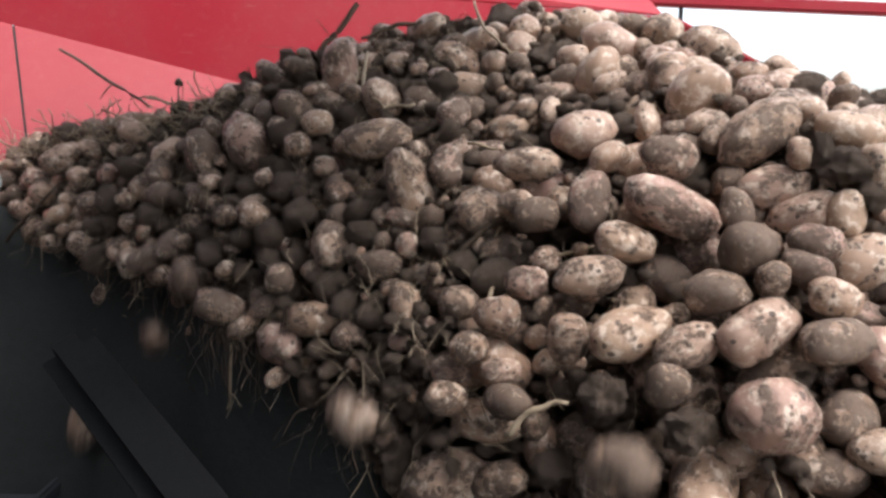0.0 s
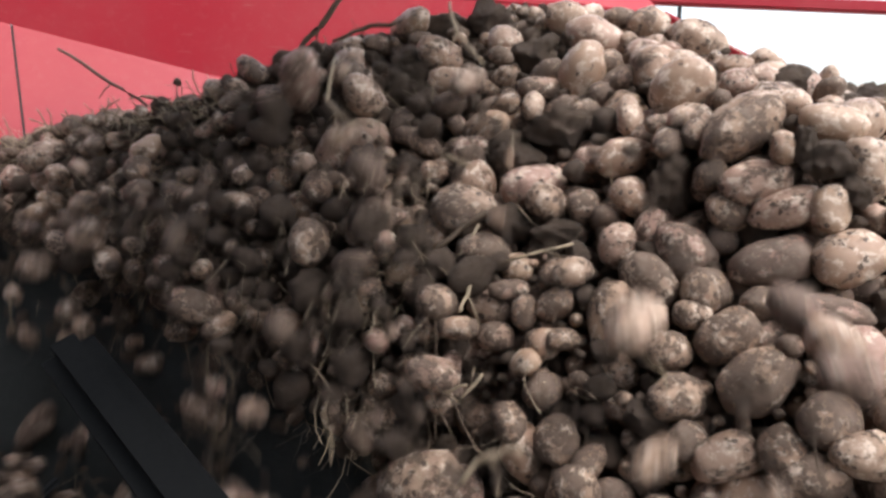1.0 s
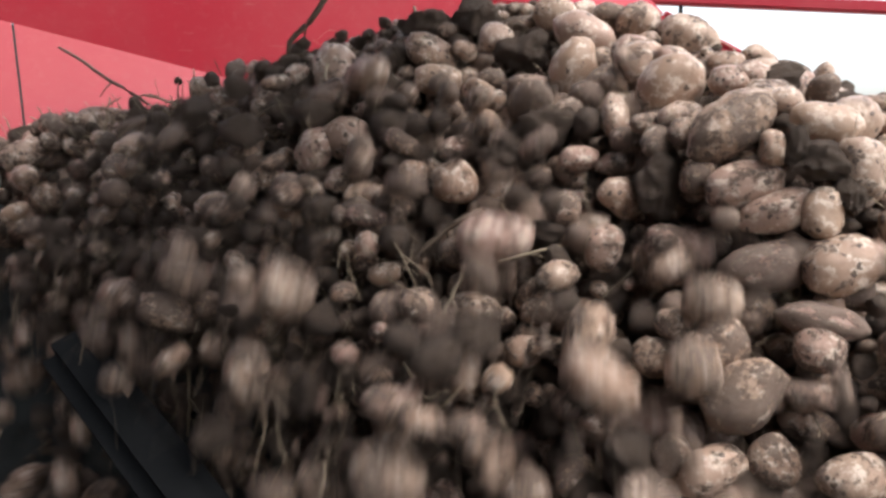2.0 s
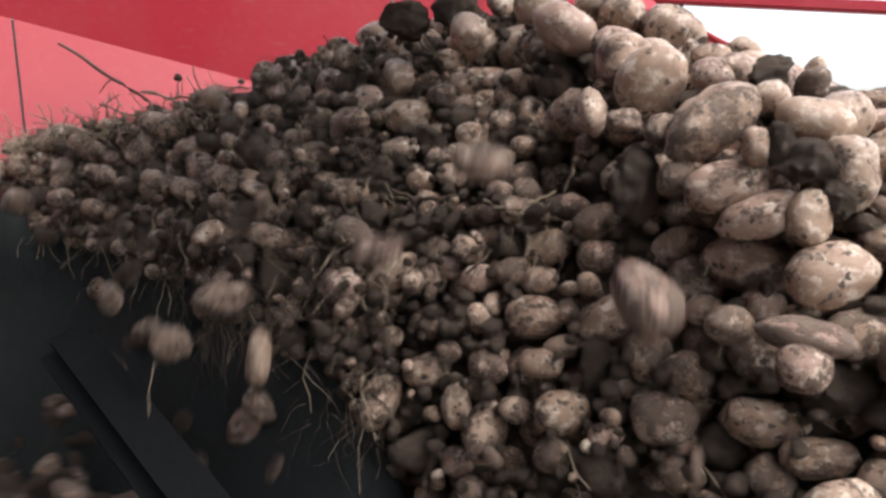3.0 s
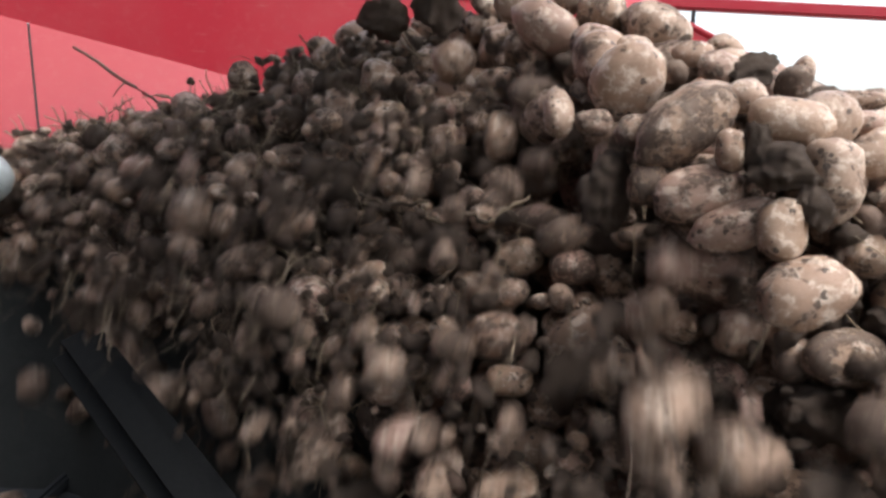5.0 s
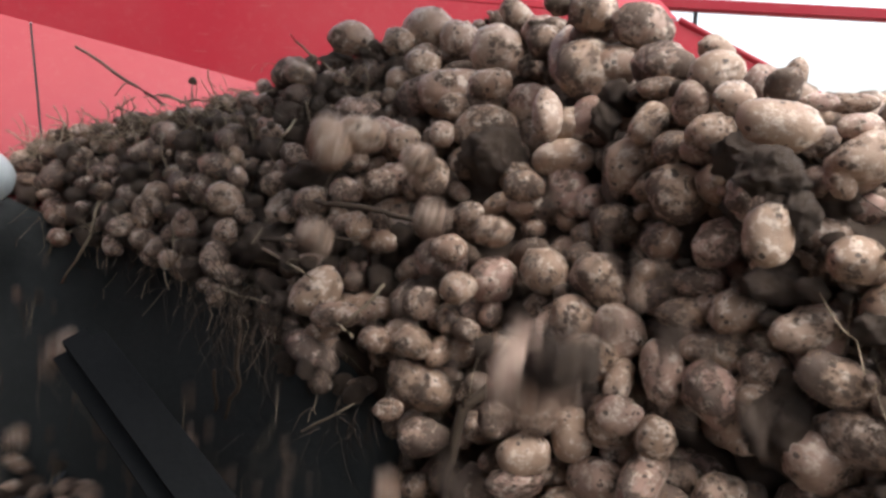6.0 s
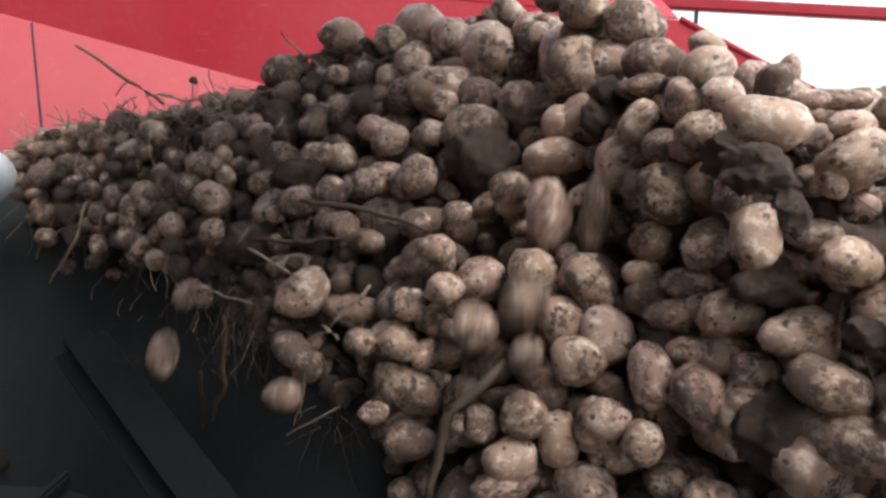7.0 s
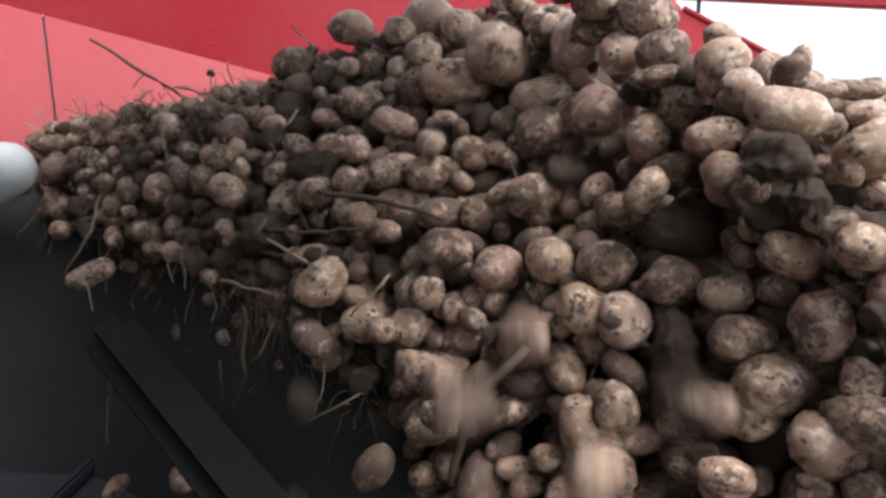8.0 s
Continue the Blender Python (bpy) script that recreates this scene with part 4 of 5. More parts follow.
lay(0.074, 1.055, 1.237, 0.045, 0.035, 11, 12, 22, 0, 9.00, 7.0)
lay(0.163, 1.088, 1.350, 0.050, 0.040, -162, -6, -37, 0, 7.17, 7.0)
lay(0.179, 1.041, 1.309, 0.049, 0.042, -111, 5, 42, 0, 7.25, 7.0)
lay(0.130, 1.055, 1.286, 0.046, 0.043, -120, -2, -6, 1, 9.00, 7.0)
lay(0.009, 1.242, 1.412, 0.045, 0.041, 59, 3, 27, 0, 9.00, 7.0)
lay(0.061, 1.227, 1.425, 0.045, 0.041, 70, 0, 4, 0, 9.00, 7.0)
lay(0.035, 1.180, 1.366, 0.038, 0.038, 118, 1, 10, 0, 9.00, 7.0)
lay(0.136, 1.202, 1.435, 0.061, 0.057, -127, 4, 32, 1, 7.64, 7.0)
lay(0.191, 1.115, 1.393, 0.045, 0.033, 76, -7, -43, 0, 7.61, 7.0)
lay(0.232, 1.218, 1.381, 0.041, 0.034, -68, -7, -45, 0, 7.08, 7.0)
lay(-0.022, 1.154, 1.276, 0.083, 0.060, 35, -45, 9, 0, 9.00, 7.0)
lay(-0.030, 1.321, 1.461, 0.056, 0.046, 159, -2, -4, 0, 9.00, 7.0)
lay(-0.195, 1.303, 1.337, 0.048, 0.041, -104, -77, -92, 0, 7.52, 7.0)
lay(-0.197, 1.253, 1.246, 0.036, 0.034, 126, -75, 94, 0, 7.16, 7.0)
lay(0.093, 1.011, 1.160, 0.036, 0.028, 168, 1, 13, 1, 7.12, 7.0)
lay(-0.062, 1.310, 1.428, 0.074, 0.064, 171, -3, -14, 2, 9.00, 7.0)
lay(0.549, 0.894, 1.412, 0.036, 0.029, -59, -57, 92, 1, 9.00, 7.0)
lay(0.512, 0.770, 1.393, 0.058, 0.041, -53, 11, 17, 1, 9.00, 7.0)
lay(0.515, 0.780, 1.479, 0.055, 0.041, 133, -11, -2, 0, 9.00, 7.0)
lay(0.518, 0.800, 1.506, 0.044, 0.024, -102, 2, 17, 0, 9.00, 7.0)
lay(0.577, 1.053, 1.575, 0.035, 0.027, -116, -76, -92, 0, 9.00, 7.0)
lay(0.525, 0.833, 1.528, 0.046, 0.022, -23, 6, -20, 1, 9.00, 7.0)
lay(0.541, 0.912, 1.518, 0.039, 0.034, 154, 5, 41, 0, 9.00, 7.0)
lay(0.499, 0.788, 1.466, 0.044, 0.028, 115, -66, 93, 0, 9.00, 7.0)
lay(0.514, 0.749, 1.342, 0.036, 0.031, 32, 2, 19, 2, 9.00, 7.0)
lay(0.212, 0.992, 1.269, 0.052, 0.051, 9, 1, 13, 1, 6.75, 7.0)
lay(0.268, 0.989, 1.304, 0.070, 0.057, -11, -87, 106, 0, 6.70, 7.0)
lay(0.265, 0.940, 1.253, 0.048, 0.036, -153, -80, 95, 1, 6.65, 7.0)
lay(-0.130, 1.267, 1.327, 0.083, 0.076, -137, -5, -30, 2, 9.00, 7.0)
lay(-0.365, 1.452, 1.377, 0.061, 0.056, 91, -3, -17, 1, 9.00, 7.0)
lay(-0.267, 1.404, 1.401, 0.055, 0.050, -38, -80, -93, 1, 9.00, 7.0)
lay(-0.391, 1.445, 1.347, 0.070, 0.042, -112, -82, 96, 0, 7.12, 7.0)
lay(-0.285, 1.367, 1.338, 0.043, 0.043, 75, -2, -9, 0, 7.08, 7.0)
lay(0.174, 1.402, 1.568, 0.127, 0.085, 52, -2, 17, 0, 9.00, 8.0)
lay(0.002, 1.424, 1.534, 0.081, 0.058, -38, 6, 9, 0, 9.00, 8.0)
lay(0.129, 1.225, 1.428, 0.070, 0.051, 7, -15, 5, 0, 9.00, 8.0)
lay(0.303, 1.278, 1.540, 0.105, 0.064, -66, -2, -6, 0, 9.00, 8.0)
lay(0.359, 1.158, 1.517, 0.072, 0.063, -173, -62, 91, 1, 9.00, 8.0)
lay(0.398, 1.044, 1.482, 0.059, 0.049, -133, -89, -109, 0, 9.00, 8.0)
lay(0.412, 1.005, 1.443, 0.069, 0.042, -146, -18, -18, 0, 9.00, 8.0)
lay(0.372, 1.045, 1.393, 0.064, 0.053, -6, 5, 4, 0, 9.00, 8.0)
lay(0.428, 0.974, 1.385, 0.083, 0.069, -169, 1, 11, 2, 9.00, 8.0)
lay(0.470, 0.887, 1.424, 0.076, 0.063, 98, -37, 91, 2, 9.00, 8.0)
lay(0.489, 0.847, 1.374, 0.070, 0.041, 109, 16, 9, 0, 9.00, 8.0)
lay(0.450, 0.899, 1.325, 0.057, 0.043, -38, 2, 13, 0, 9.00, 8.0)
lay(0.410, 0.948, 1.327, 0.071, 0.050, 44, 3, 23, 0, 9.00, 8.0)
lay(0.344, 1.000, 1.335, 0.068, 0.057, 22, 1, 10, 0, 9.00, 8.0)
lay(0.211, 1.055, 1.306, 0.067, 0.059, -59, 4, 24, 0, 7.95, 8.0)
lay(0.155, 1.109, 1.333, 0.071, 0.053, -93, -3, -14, 0, 9.00, 8.0)
lay(0.478, 0.832, 1.250, 0.091, 0.068, 163, -6, 22, 0, 9.00, 8.0)
lay(0.503, 0.779, 1.213, 0.085, 0.055, -74, 26, 22, 0, 9.00, 8.0)
lay(0.439, 0.938, 1.485, 0.061, 0.040, 82, -6, -4, 0, 9.00, 8.0)
lay(0.269, 1.092, 1.377, 0.079, 0.057, 145, -11, -3, 0, 7.85, 8.0)
lay(0.292, 1.183, 1.455, 0.087, 0.077, 44, 2, 16, 0, 7.85, 8.0)
lay(0.316, 1.121, 1.430, 0.061, 0.044, -58, 3, 21, 2, 7.80, 8.0)
lay(0.247, 0.985, 1.250, 0.098, 0.059, -13, -83, 144, 0, 7.60, 8.0)
lay(0.353, 0.945, 1.282, 0.066, 0.058, -162, -61, 91, 0, 9.00, 8.0)
lay(0.315, 0.973, 1.287, 0.062, 0.057, -145, 3, 22, 0, 9.00, 8.0)
lay(0.456, 0.868, 1.284, 0.070, 0.051, 157, 3, 20, 1, 9.00, 8.0)
lay(0.503, 0.809, 1.316, 0.063, 0.056, -81, -80, -92, 1, 9.00, 8.0)
lay(0.449, 0.921, 1.450, 0.052, 0.044, 43, 1, 7, 0, 9.00, 8.0)
lay(0.473, 0.896, 1.395, 0.037, 0.034, -50, -6, -32, 0, 9.00, 8.0)
lay(0.351, 1.285, 1.613, 0.097, 0.083, 80, -54, 91, 1, 9.00, 8.0)
lay(0.424, 1.102, 1.588, 0.069, 0.059, -73, -7, -43, 0, 9.00, 8.0)
lay(0.393, 1.173, 1.595, 0.069, 0.057, 27, -25, 24, 0, 9.00, 8.0)
lay(0.071, 1.341, 1.499, 0.077, 0.045, -127, 16, 10, 0, 9.00, 8.0)
lay(0.105, 1.070, 1.237, 0.051, 0.051, -89, -2, -7, 0, 9.00, 8.0)
lay(0.043, 1.099, 1.197, 0.085, 0.060, -170, 3, 21, 0, 7.85, 8.0)
lay(0.163, 0.999, 1.180, 0.075, 0.041, -62, -2, -10, 0, 7.60, 8.0)
lay(0.136, 1.011, 1.125, 0.065, 0.048, 148, 3, 24, 1, 9.00, 8.0)
lay(0.326, 0.876, 1.139, 0.070, 0.052, 125, -7, -46, 1, 9.00, 8.0)
lay(0.396, 0.901, 1.264, 0.064, 0.053, -145, -77, 92, 2, 9.00, 8.0)
lay(0.400, 0.876, 1.226, 0.092, 0.068, -51, -78, -147, 2, 7.60, 8.0)
lay(0.339, 0.892, 1.199, 0.059, 0.049, -129, -76, 92, 1, 9.00, 8.0)
lay(0.301, 0.905, 1.180, 0.056, 0.046, -99, -71, 92, 1, 9.00, 8.0)
lay(0.452, 0.832, 1.220, 0.057, 0.048, -102, -7, -43, 1, 9.00, 8.0)
lay(0.427, 0.810, 1.161, 0.054, 0.042, 65, 2, 17, 0, 9.00, 8.0)
lay(0.503, 0.816, 1.412, 0.046, 0.030, 26, -2, -8, 0, 9.00, 8.0)
lay(0.516, 0.764, 1.279, 0.043, 0.033, -28, -73, 92, 1, 9.00, 8.0)
lay(-0.156, 1.606, 1.612, 0.077, 0.065, -26, -12, -11, 1, 9.00, 8.0)
lay(-0.125, 1.350, 1.412, 0.049, 0.041, -108, 2, 17, 0, 9.00, 8.0)
lay(0.005, 1.325, 1.457, 0.057, 0.047, 152, -7, -39, 0, 9.00, 8.0)
stem([(-0.893, 1.711, 1.701), (-0.683, 1.502, 1.609), (-0.560, 1.379, 1.556)], .0040, TWIG, False, 0.0)
stem([(-0.585, 1.417, 1.579), (-0.515, 1.363, 1.563), (-0.456, 1.331, 1.564)], .0025, STRAW, False, 0.0)
stem([(-0.504, 1.338, 1.547), (-0.498, 1.364, 1.574), (-0.511, 1.406, 1.604)], .0016, TWIG, False, 0.0)
stem([(-0.684, 1.447, 1.553), (-0.582, 1.365, 1.529), (-0.547, 1.360, 1.544)], .0020, STRAW, False, 0.0)
stem([(-0.619, 1.431, 1.574), (-0.563, 1.404, 1.578), (-0.531, 1.376, 1.568)], .0012, STRAW, False, 0.0)
stem([(-0.893, 1.562, 1.539), (-0.828, 1.508, 1.524), (-0.793, 1.474, 1.508)], .0014, STRAW, False, 0.0)
stem([(-0.694, 1.443, 1.542), (-0.659, 1.444, 1.564), (-0.642, 1.445, 1.575)], .0014, STRAW, False, 0.0)
stem([(-0.040, 1.342, 1.708), (-0.097, 1.348, 1.699), (-0.148, 1.336, 1.677)], .0040, TWIG, True, 0.0)
stem([(0.056, 1.355, 1.748), (0.069, 1.266, 1.685), (0.109, 1.163, 1.631)], .0028, STRAW, True, 0.0)
stem([(-0.136, 1.291, 1.650), (-0.128, 1.179, 1.575), (-0.091, 1.121, 1.545), (-0.042, 1.103, 1.549)], .0030, STRAW, True, 0.0)
stem([(0.036, 0.987, 1.493), (0.073, 0.957, 1.484)], .0025, STRAW, True, 0.0)
stem([(-0.288, 1.257, 1.575), (-0.216, 1.239, 1.588)], .0022, TWIG, True, 0.0)
stem([(0.061, 0.688, 1.195), (0.090, 0.687, 1.228), (0.124, 0.670, 1.239)], .0035, STRAW, True, 0.0)
stem([(-0.918, 1.451, 1.271), (-0.817, 1.390, 1.349), (-0.744, 1.367, 1.406)], .0030, TWIG, True, 0.0)
stem([(-0.159, 1.392, 1.747), (-0.208, 1.382, 1.685), (-0.249, 1.369, 1.629)], .0060, TWIG, True, 1.5)
stem([(-0.150, 1.367, 1.658), (-0.152, 1.274, 1.591), (-0.113, 1.188, 1.542)], .0030, STRAW, True, 1.5)
stem([(0.092, 0.909, 1.406), (0.050, 0.902, 1.378), (0.005, 0.889, 1.338)], .0040, TWIG, True, 1.5)
stem([(0.072, 0.898, 1.386), (0.048, 0.875, 1.351)], .0020, STRAW, True, 1.5)
stem([(0.076, 0.857, 1.351), (0.056, 0.832, 1.309), (0.046, 0.822, 1.292)], .0028, STRAW, True, 1.5)
stem([(-0.215, 1.272, 1.567), (-0.284, 1.231, 1.505)], .0028, TWIG, True, 1.5)
stem([(0.176, 0.823, 1.373), (0.102, 0.841, 1.350)], .0022, STRAW, True, 1.5)
stem([(-0.318, 1.031, 1.192), (-0.325, 1.038, 1.116), (-0.358, 1.107, 1.024)], .0028, STRAW, True, 1.5)
stem([(0.070, 0.768, 1.237), (0.045, 0.767, 1.204)], .0020, STRAW, True, 1.5)
stem([(0.004, 0.815, 1.240), (0.030, 0.782, 1.212), (0.055, 0.770, 1.223)], .0020, STRAW, True, 1.5)
stem([(-0.004, 1.514, 1.742), (0.039, 1.488, 1.674), (0.090, 1.389, 1.622)], .0035, STRAW, True, 4.5)
stem([(0.027, 1.510, 1.717), (0.079, 1.413, 1.636), (0.124, 1.367, 1.617)], .0025, STRAW, True, 4.5)
stem([(0.264, 1.157, 1.531), (0.294, 1.131, 1.549), (0.321, 1.096, 1.562)], .0030, STRAW, True, 4.5)
stem([(-0.487, 1.522, 1.488), (-0.465, 1.441, 1.407), (-0.450, 1.389, 1.346)], .0030, TWIG, True, 4.5)
stem([(0.019, 1.142, 1.410), (0.069, 1.104, 1.400), (0.115, 1.085, 1.408)], .0030, TWIG, True, 4.5)
stem([(0.193, 1.022, 1.390), (0.217, 1.028, 1.407), (0.242, 1.033, 1.420)], .0028, STRAW, True, 4.5)
stem([(0.158, 0.994, 1.345), (0.125, 0.988, 1.318)], .0025, TWIG, True, 4.5)
stem([(-0.293, 1.231, 1.080), (-0.637, 1.812, 0.791), (-0.734, 1.793, 0.680)], .0028, STRAW, True, 4.5)
stem([(0.193, 1.018, 1.387), (0.166, 1.045, 1.397), (0.144, 1.068, 1.406)], .0035, TWIG, True, 4.5)
stem([(-0.296, 1.394, 1.474), (-0.317, 1.365, 1.432), (-0.323, 1.325, 1.378)], .0020, TWIG, True, 4.5)
stem([(-0.138, 1.534, 1.677), (-0.091, 1.528, 1.635), (-0.015, 1.441, 1.590)], .0022, STRAW, True, 7.0)
stem([(-0.498, 1.518, 1.394), (-0.506, 1.477, 1.301), (-0.601, 1.538, 1.200)], .0032, STRAW, True, 7.0)
stem([(-0.039, 1.221, 1.395), (0.068, 1.157, 1.394), (0.152, 1.087, 1.374)], .0042, TWIG, True, 7.0)
stem([(0.241, 0.926, 1.255), (0.185, 0.929, 1.192), (0.163, 0.926, 1.091)], .0065, TWIG, True, 7.0)
stem([(-0.138, 1.177, 1.234), (-0.141, 1.165, 1.137), (-0.177, 1.214, 1.060)], .0040, TWIG, True, 7.0)
stem([(-0.112, 1.211, 1.328), (-0.021, 1.130, 1.299)], .0025, STRAW, True, 7.0)
stem([(-0.115, 1.367, 1.491), (-0.100, 1.394, 1.521)], .0025, STRAW, True, 7.0)
stem([(-0.028, 1.077, 1.101), (0.050, 1.019, 1.164)], .0018, STRAW, True, 7.0)
stem([(0.045, 1.049, 1.241), (0.020, 1.073, 1.252)], .0018, STRAW, True, 7.0)
stem([(-0.191, 1.222, 1.134), (-0.226, 1.309, 1.004), (-0.475, 1.803, 0.656)], .0036, TWIG, True, 8.0)
stem([(-0.727, 1.671, 1.166), (-0.641, 1.590, 1.277), (-0.520, 1.511, 1.323)], .0028, STRAW, True, 8.0)
stem([(-0.194, 1.243, 1.259), (-0.098, 1.172, 1.254)], .0022, STRAW, True, 8.0)
stem([(0.082, 1.079, 1.302), (0.029, 1.078, 1.247)], .0024, STRAW, True, 8.0)
stem([(-0.130, 1.242, 1.336), (-0.033, 1.183, 1.342), (0.041, 1.149, 1.356)], .0030, TWIG, True, 8.0)


def hold_time(p, r, slack):
    """When a potato at p in the heap loses its hold; 99: it never does."""
    t = np.arange(0, 8.2, 0.4)
    x, y, z = np.array(p)[:, None] + flow(t)
    s = y - face(x, z, t)
    gone = (s < slack) | (z > crest(x, t) - r * 0.4) | ((z < brink(x) + 0.01) & (s < 0.13))
    return float(t[gone.argmax()]) if gone.any() else 99


# moments at which single potatoes are known to lie bare, and the spell before each in which what hid them went
BARE = ((1.5, 0.15, 1.1), (4.5, 1.7, 2.7), (7.0, 4.7, 5.5), (8.0, 7.0, 7.5))


def sight(p, r, t):
    """The way from the eye to p at t, its distance and the angle that it fills."""
    q = np.array(p) + flow(t) - np.array(EYE)
    d = float(np.linalg.norm(q))
    return q / d, d, r / d


SHOWN = [(t, a, c, [(sight(h, r, t)) for h, r, ref, fall in PLAIN_SIGHT if ref == t and fall >= t]) for t, a, c in BARE]
SHOWN = [(t, a, c, np.array([w for w, _, _ in q]), np.array([d for _, d, _ in q]), np.array([r for _, _, r in q])) for t, a, c, q in SHOWN]


def cleared(p, r, fall, since=-1.0):
    """When something at p goes: before it would hide a potato that is known to lie bare."""
    for t, a, c, ways, dist, wide in SHOWN:
        if t <= since or fall < a:
            continue
        w, d, k = sight(p, r, t)
        apart = np.arccos(np.clip(ways @ w, -1, 1))
        if fall > c and bool(((apart < 0.38 * (wide + k)) & (d < dist - 0.3 * (r + wide * dist))).any()):
            return rng.uniform(a, c)
    return fall


def clear_laid():
    for i, (ob, home, turn, fall, ref, reach) in enumerate(LOOSE):
        if ob.name.startswith(("potato", "soil_clod")):
            LOOSE[i] = (ob, home, turn, cleared(home, (ob.scale[0] + ob.scale[1]) / 4, fall, max(ref, fall if fall < ref else -1)), ref, reach)


clear_laid()


def heap_fill():
    """The rest of the heap behind and between the laid potatoes: those that come loose are things, the rest is one body."""
    cell, grid = 0.07, {}

    def key(p):
        return tuple(int(math.floor(c / cell)) for c in p)

    for q in PLACED:
        grid.setdefault(key(q[:3]), []).append(q)
    body = []
    flows = [flow(t) for t in (0, 2, 4, 6, 8)]
    slides, singles = {}, []
    for _ in range(150000):
        x, z = rng.uniform(-1.05, 0.95), rng.uniform(0.98, 1.84)
        y = float(slope(x, z)) + rng.uniform(-0.02, 0.78 if x > 0.25 and z < 1.4 else 0.52) - (0.02 if x > 0.3 else 0)
        if x > 0.64 * y + (0.16 if y < 0.62 else 0.24):
            continue
        r = rng.choice((0.015, 0.019, 0.022, 0.025, 0.028, 0.032)) * rng.uniform(0.92, 1.08) * (0.96 if x < 0 else 1.12)
        kx, ky, kz = key((x, y, z))
        clash = False
        for i in (-1, 0, 1):
            for j in (-1, 0, 1):
                for k in (-1, 0, 1):
                    for q in grid.get((kx + i, ky + j, kz + k), ()):
                        if (q[0] - x) ** 2 + (q[1] - y) ** 2 + (q[2] - z) ** 2 < (0.80 * (q[3] + r)) ** 2:
                            clash = True
        if clash:
            continue
        slack = rng.uniform(-0.022, 0.006) + (0.058 if x > 0.02 else (0.035 if x > -0.2 else 0.0))
        t = hold_time((x, y, z), r, slack)
        if t < 0.15:
            continue
        seen = min(y + f[1] - float(face(x + f[0], z + f[2], tt)) for f, tt in zip(flows, (0, 2, 4, 6, 8)))
        if seen > 0.15:
            continue
        grid.setdefault((kx, ky, kz), []).append((x, y, z, r))
        stretch = rng.uniform(1.05, 1.85)
        turn = Euler((rng.uniform(0, 6.28), rng.uniform(-0.6, 0.6), rng.uniform(0, 6.28)))
        clod = rng.random() < (0.50 if -0.45 < x < 0.02 else (0.36 if x < 0.10 else 0.15))
        if clod:
            stretch = 1 + 0.25 * (stretch - 1)
        item = (x, y, z, r, stretch, turn, clod)
        if t < 1.0 and rng.random() < 0.5:
            t = rng.uniform(1.5, 2.4)
        elif 1.0 <= t < 1.75 and rng.random() < 0.75:
            t = rng.uniform(1.7, 2.42)
        elif 2.42 < t < 3.9 and rng.random() < 0.8:
            t = rng.uniform(1.65, 2.42)
        elif 3.9 <= t < 4.65 and rng.random() < 0.82:
            t = rng.uniform(4.65, 5.45)
        elif 5.5 < t < 6.7 and rng.random() < 0.78:
            t = rng.uniform(4.7, 5.5)
        elif 6.7 <= t < 7.9 and rng.random() < 0.8:
            t = 8.0
        if x > -0.1 and 2.5 < t < 4.68:
            t = rng.uniform(1.65, 2.4) if t < 3.4 else rng.uniform(4.72, 5.45)
        t = cleared((x, y, z), r, t)
        if t > 7.9:
            body.append(item)
        else:
            if x < -0.12 or 1.62 < t < 2.5 or 4.68 < t < 5.6:
                slides.setdefault((int(t / 0.3), int((x + 3) / 0.10), int(z / 0.09)), []).append((t, item))
            else:
                singles.append((t, item))
    # crumbs of soil and the smallest potatoes in the gaps
    for _ in range(80000):
        x, z = rng.uniform(-1.05, 0.95), rng.uniform(0.98, 1.80)
        y = float(slope(x, z)) + rng.uniform(0.0, 0.30)
        if x > 0.64 * y + 0.2:
            continue
        r = rng.uniform(0.005, 0.015)
        kx, ky, kz = key((x, y, z))
        if any((q[0] - x) ** 2 + (q[1] - y) ** 2 + (q[2] - z) ** 2 < (0.84 * q[3] + 0.7 * r) ** 2
               for i in (-1, 0, 1) for j in (-1, 0, 1) for k in (-1, 0, 1) for q in grid.get((kx + i, ky + j, kz + k), ())):
            continue
        seen = min(y + f[1] - float(face(x + f[0], z + f[2], tt)) for f, tt in zip(flows, (0, 2, 4, 6, 8)))
        if seen > 0.10:
            continue
        t = hold_time((x, y, z), r, rng.uniform(0.0, 0.03) + (0.03 if x > 0.02 else 0.0))
        if t < 0.15:
            continue
        if 2.5 < t < 4.68:
            t = rng.uniform(1.65, 2.4) if t < 3.4 else rng.uniform(4.72, 5.45)
        t = cleared((x, y, z), r, t)
        grid.setdefault((kx, ky, kz), []).append((x, y, z, r))
        item = (x, y, z, r, rng.uniform(1, 1.5), Euler((rng.uniform(0, 6.28), rng.uniform(-0.6, 0.6), rng.uniform(0, 6.28))), rng.random() < 0.8)
        if t > 7.9:
            body.append(item)
        else:
            slides.setdefault((int(t / 0.5), int((x + 3) / 0.19), int(z / 0.15)), []).append((t, item))
    return body, slides, singles


BODY, SLIDES, SINGLES = heap_fill()


KINDS = []


def unit_kinds():
    for make in [lambda s=s: tuber(s, 2) for s in range(40, 48)] + [lambda s=s: lump(s, 2) for s in range(60, 64)]:
        bm = make()
        bm.verts.index_update()
        KINDS.append((np.array([v.co for v in bm.verts]), np.array([[v.index for v in f.verts] for f in bm.faces])))
        bm.free()


unit_kinds()


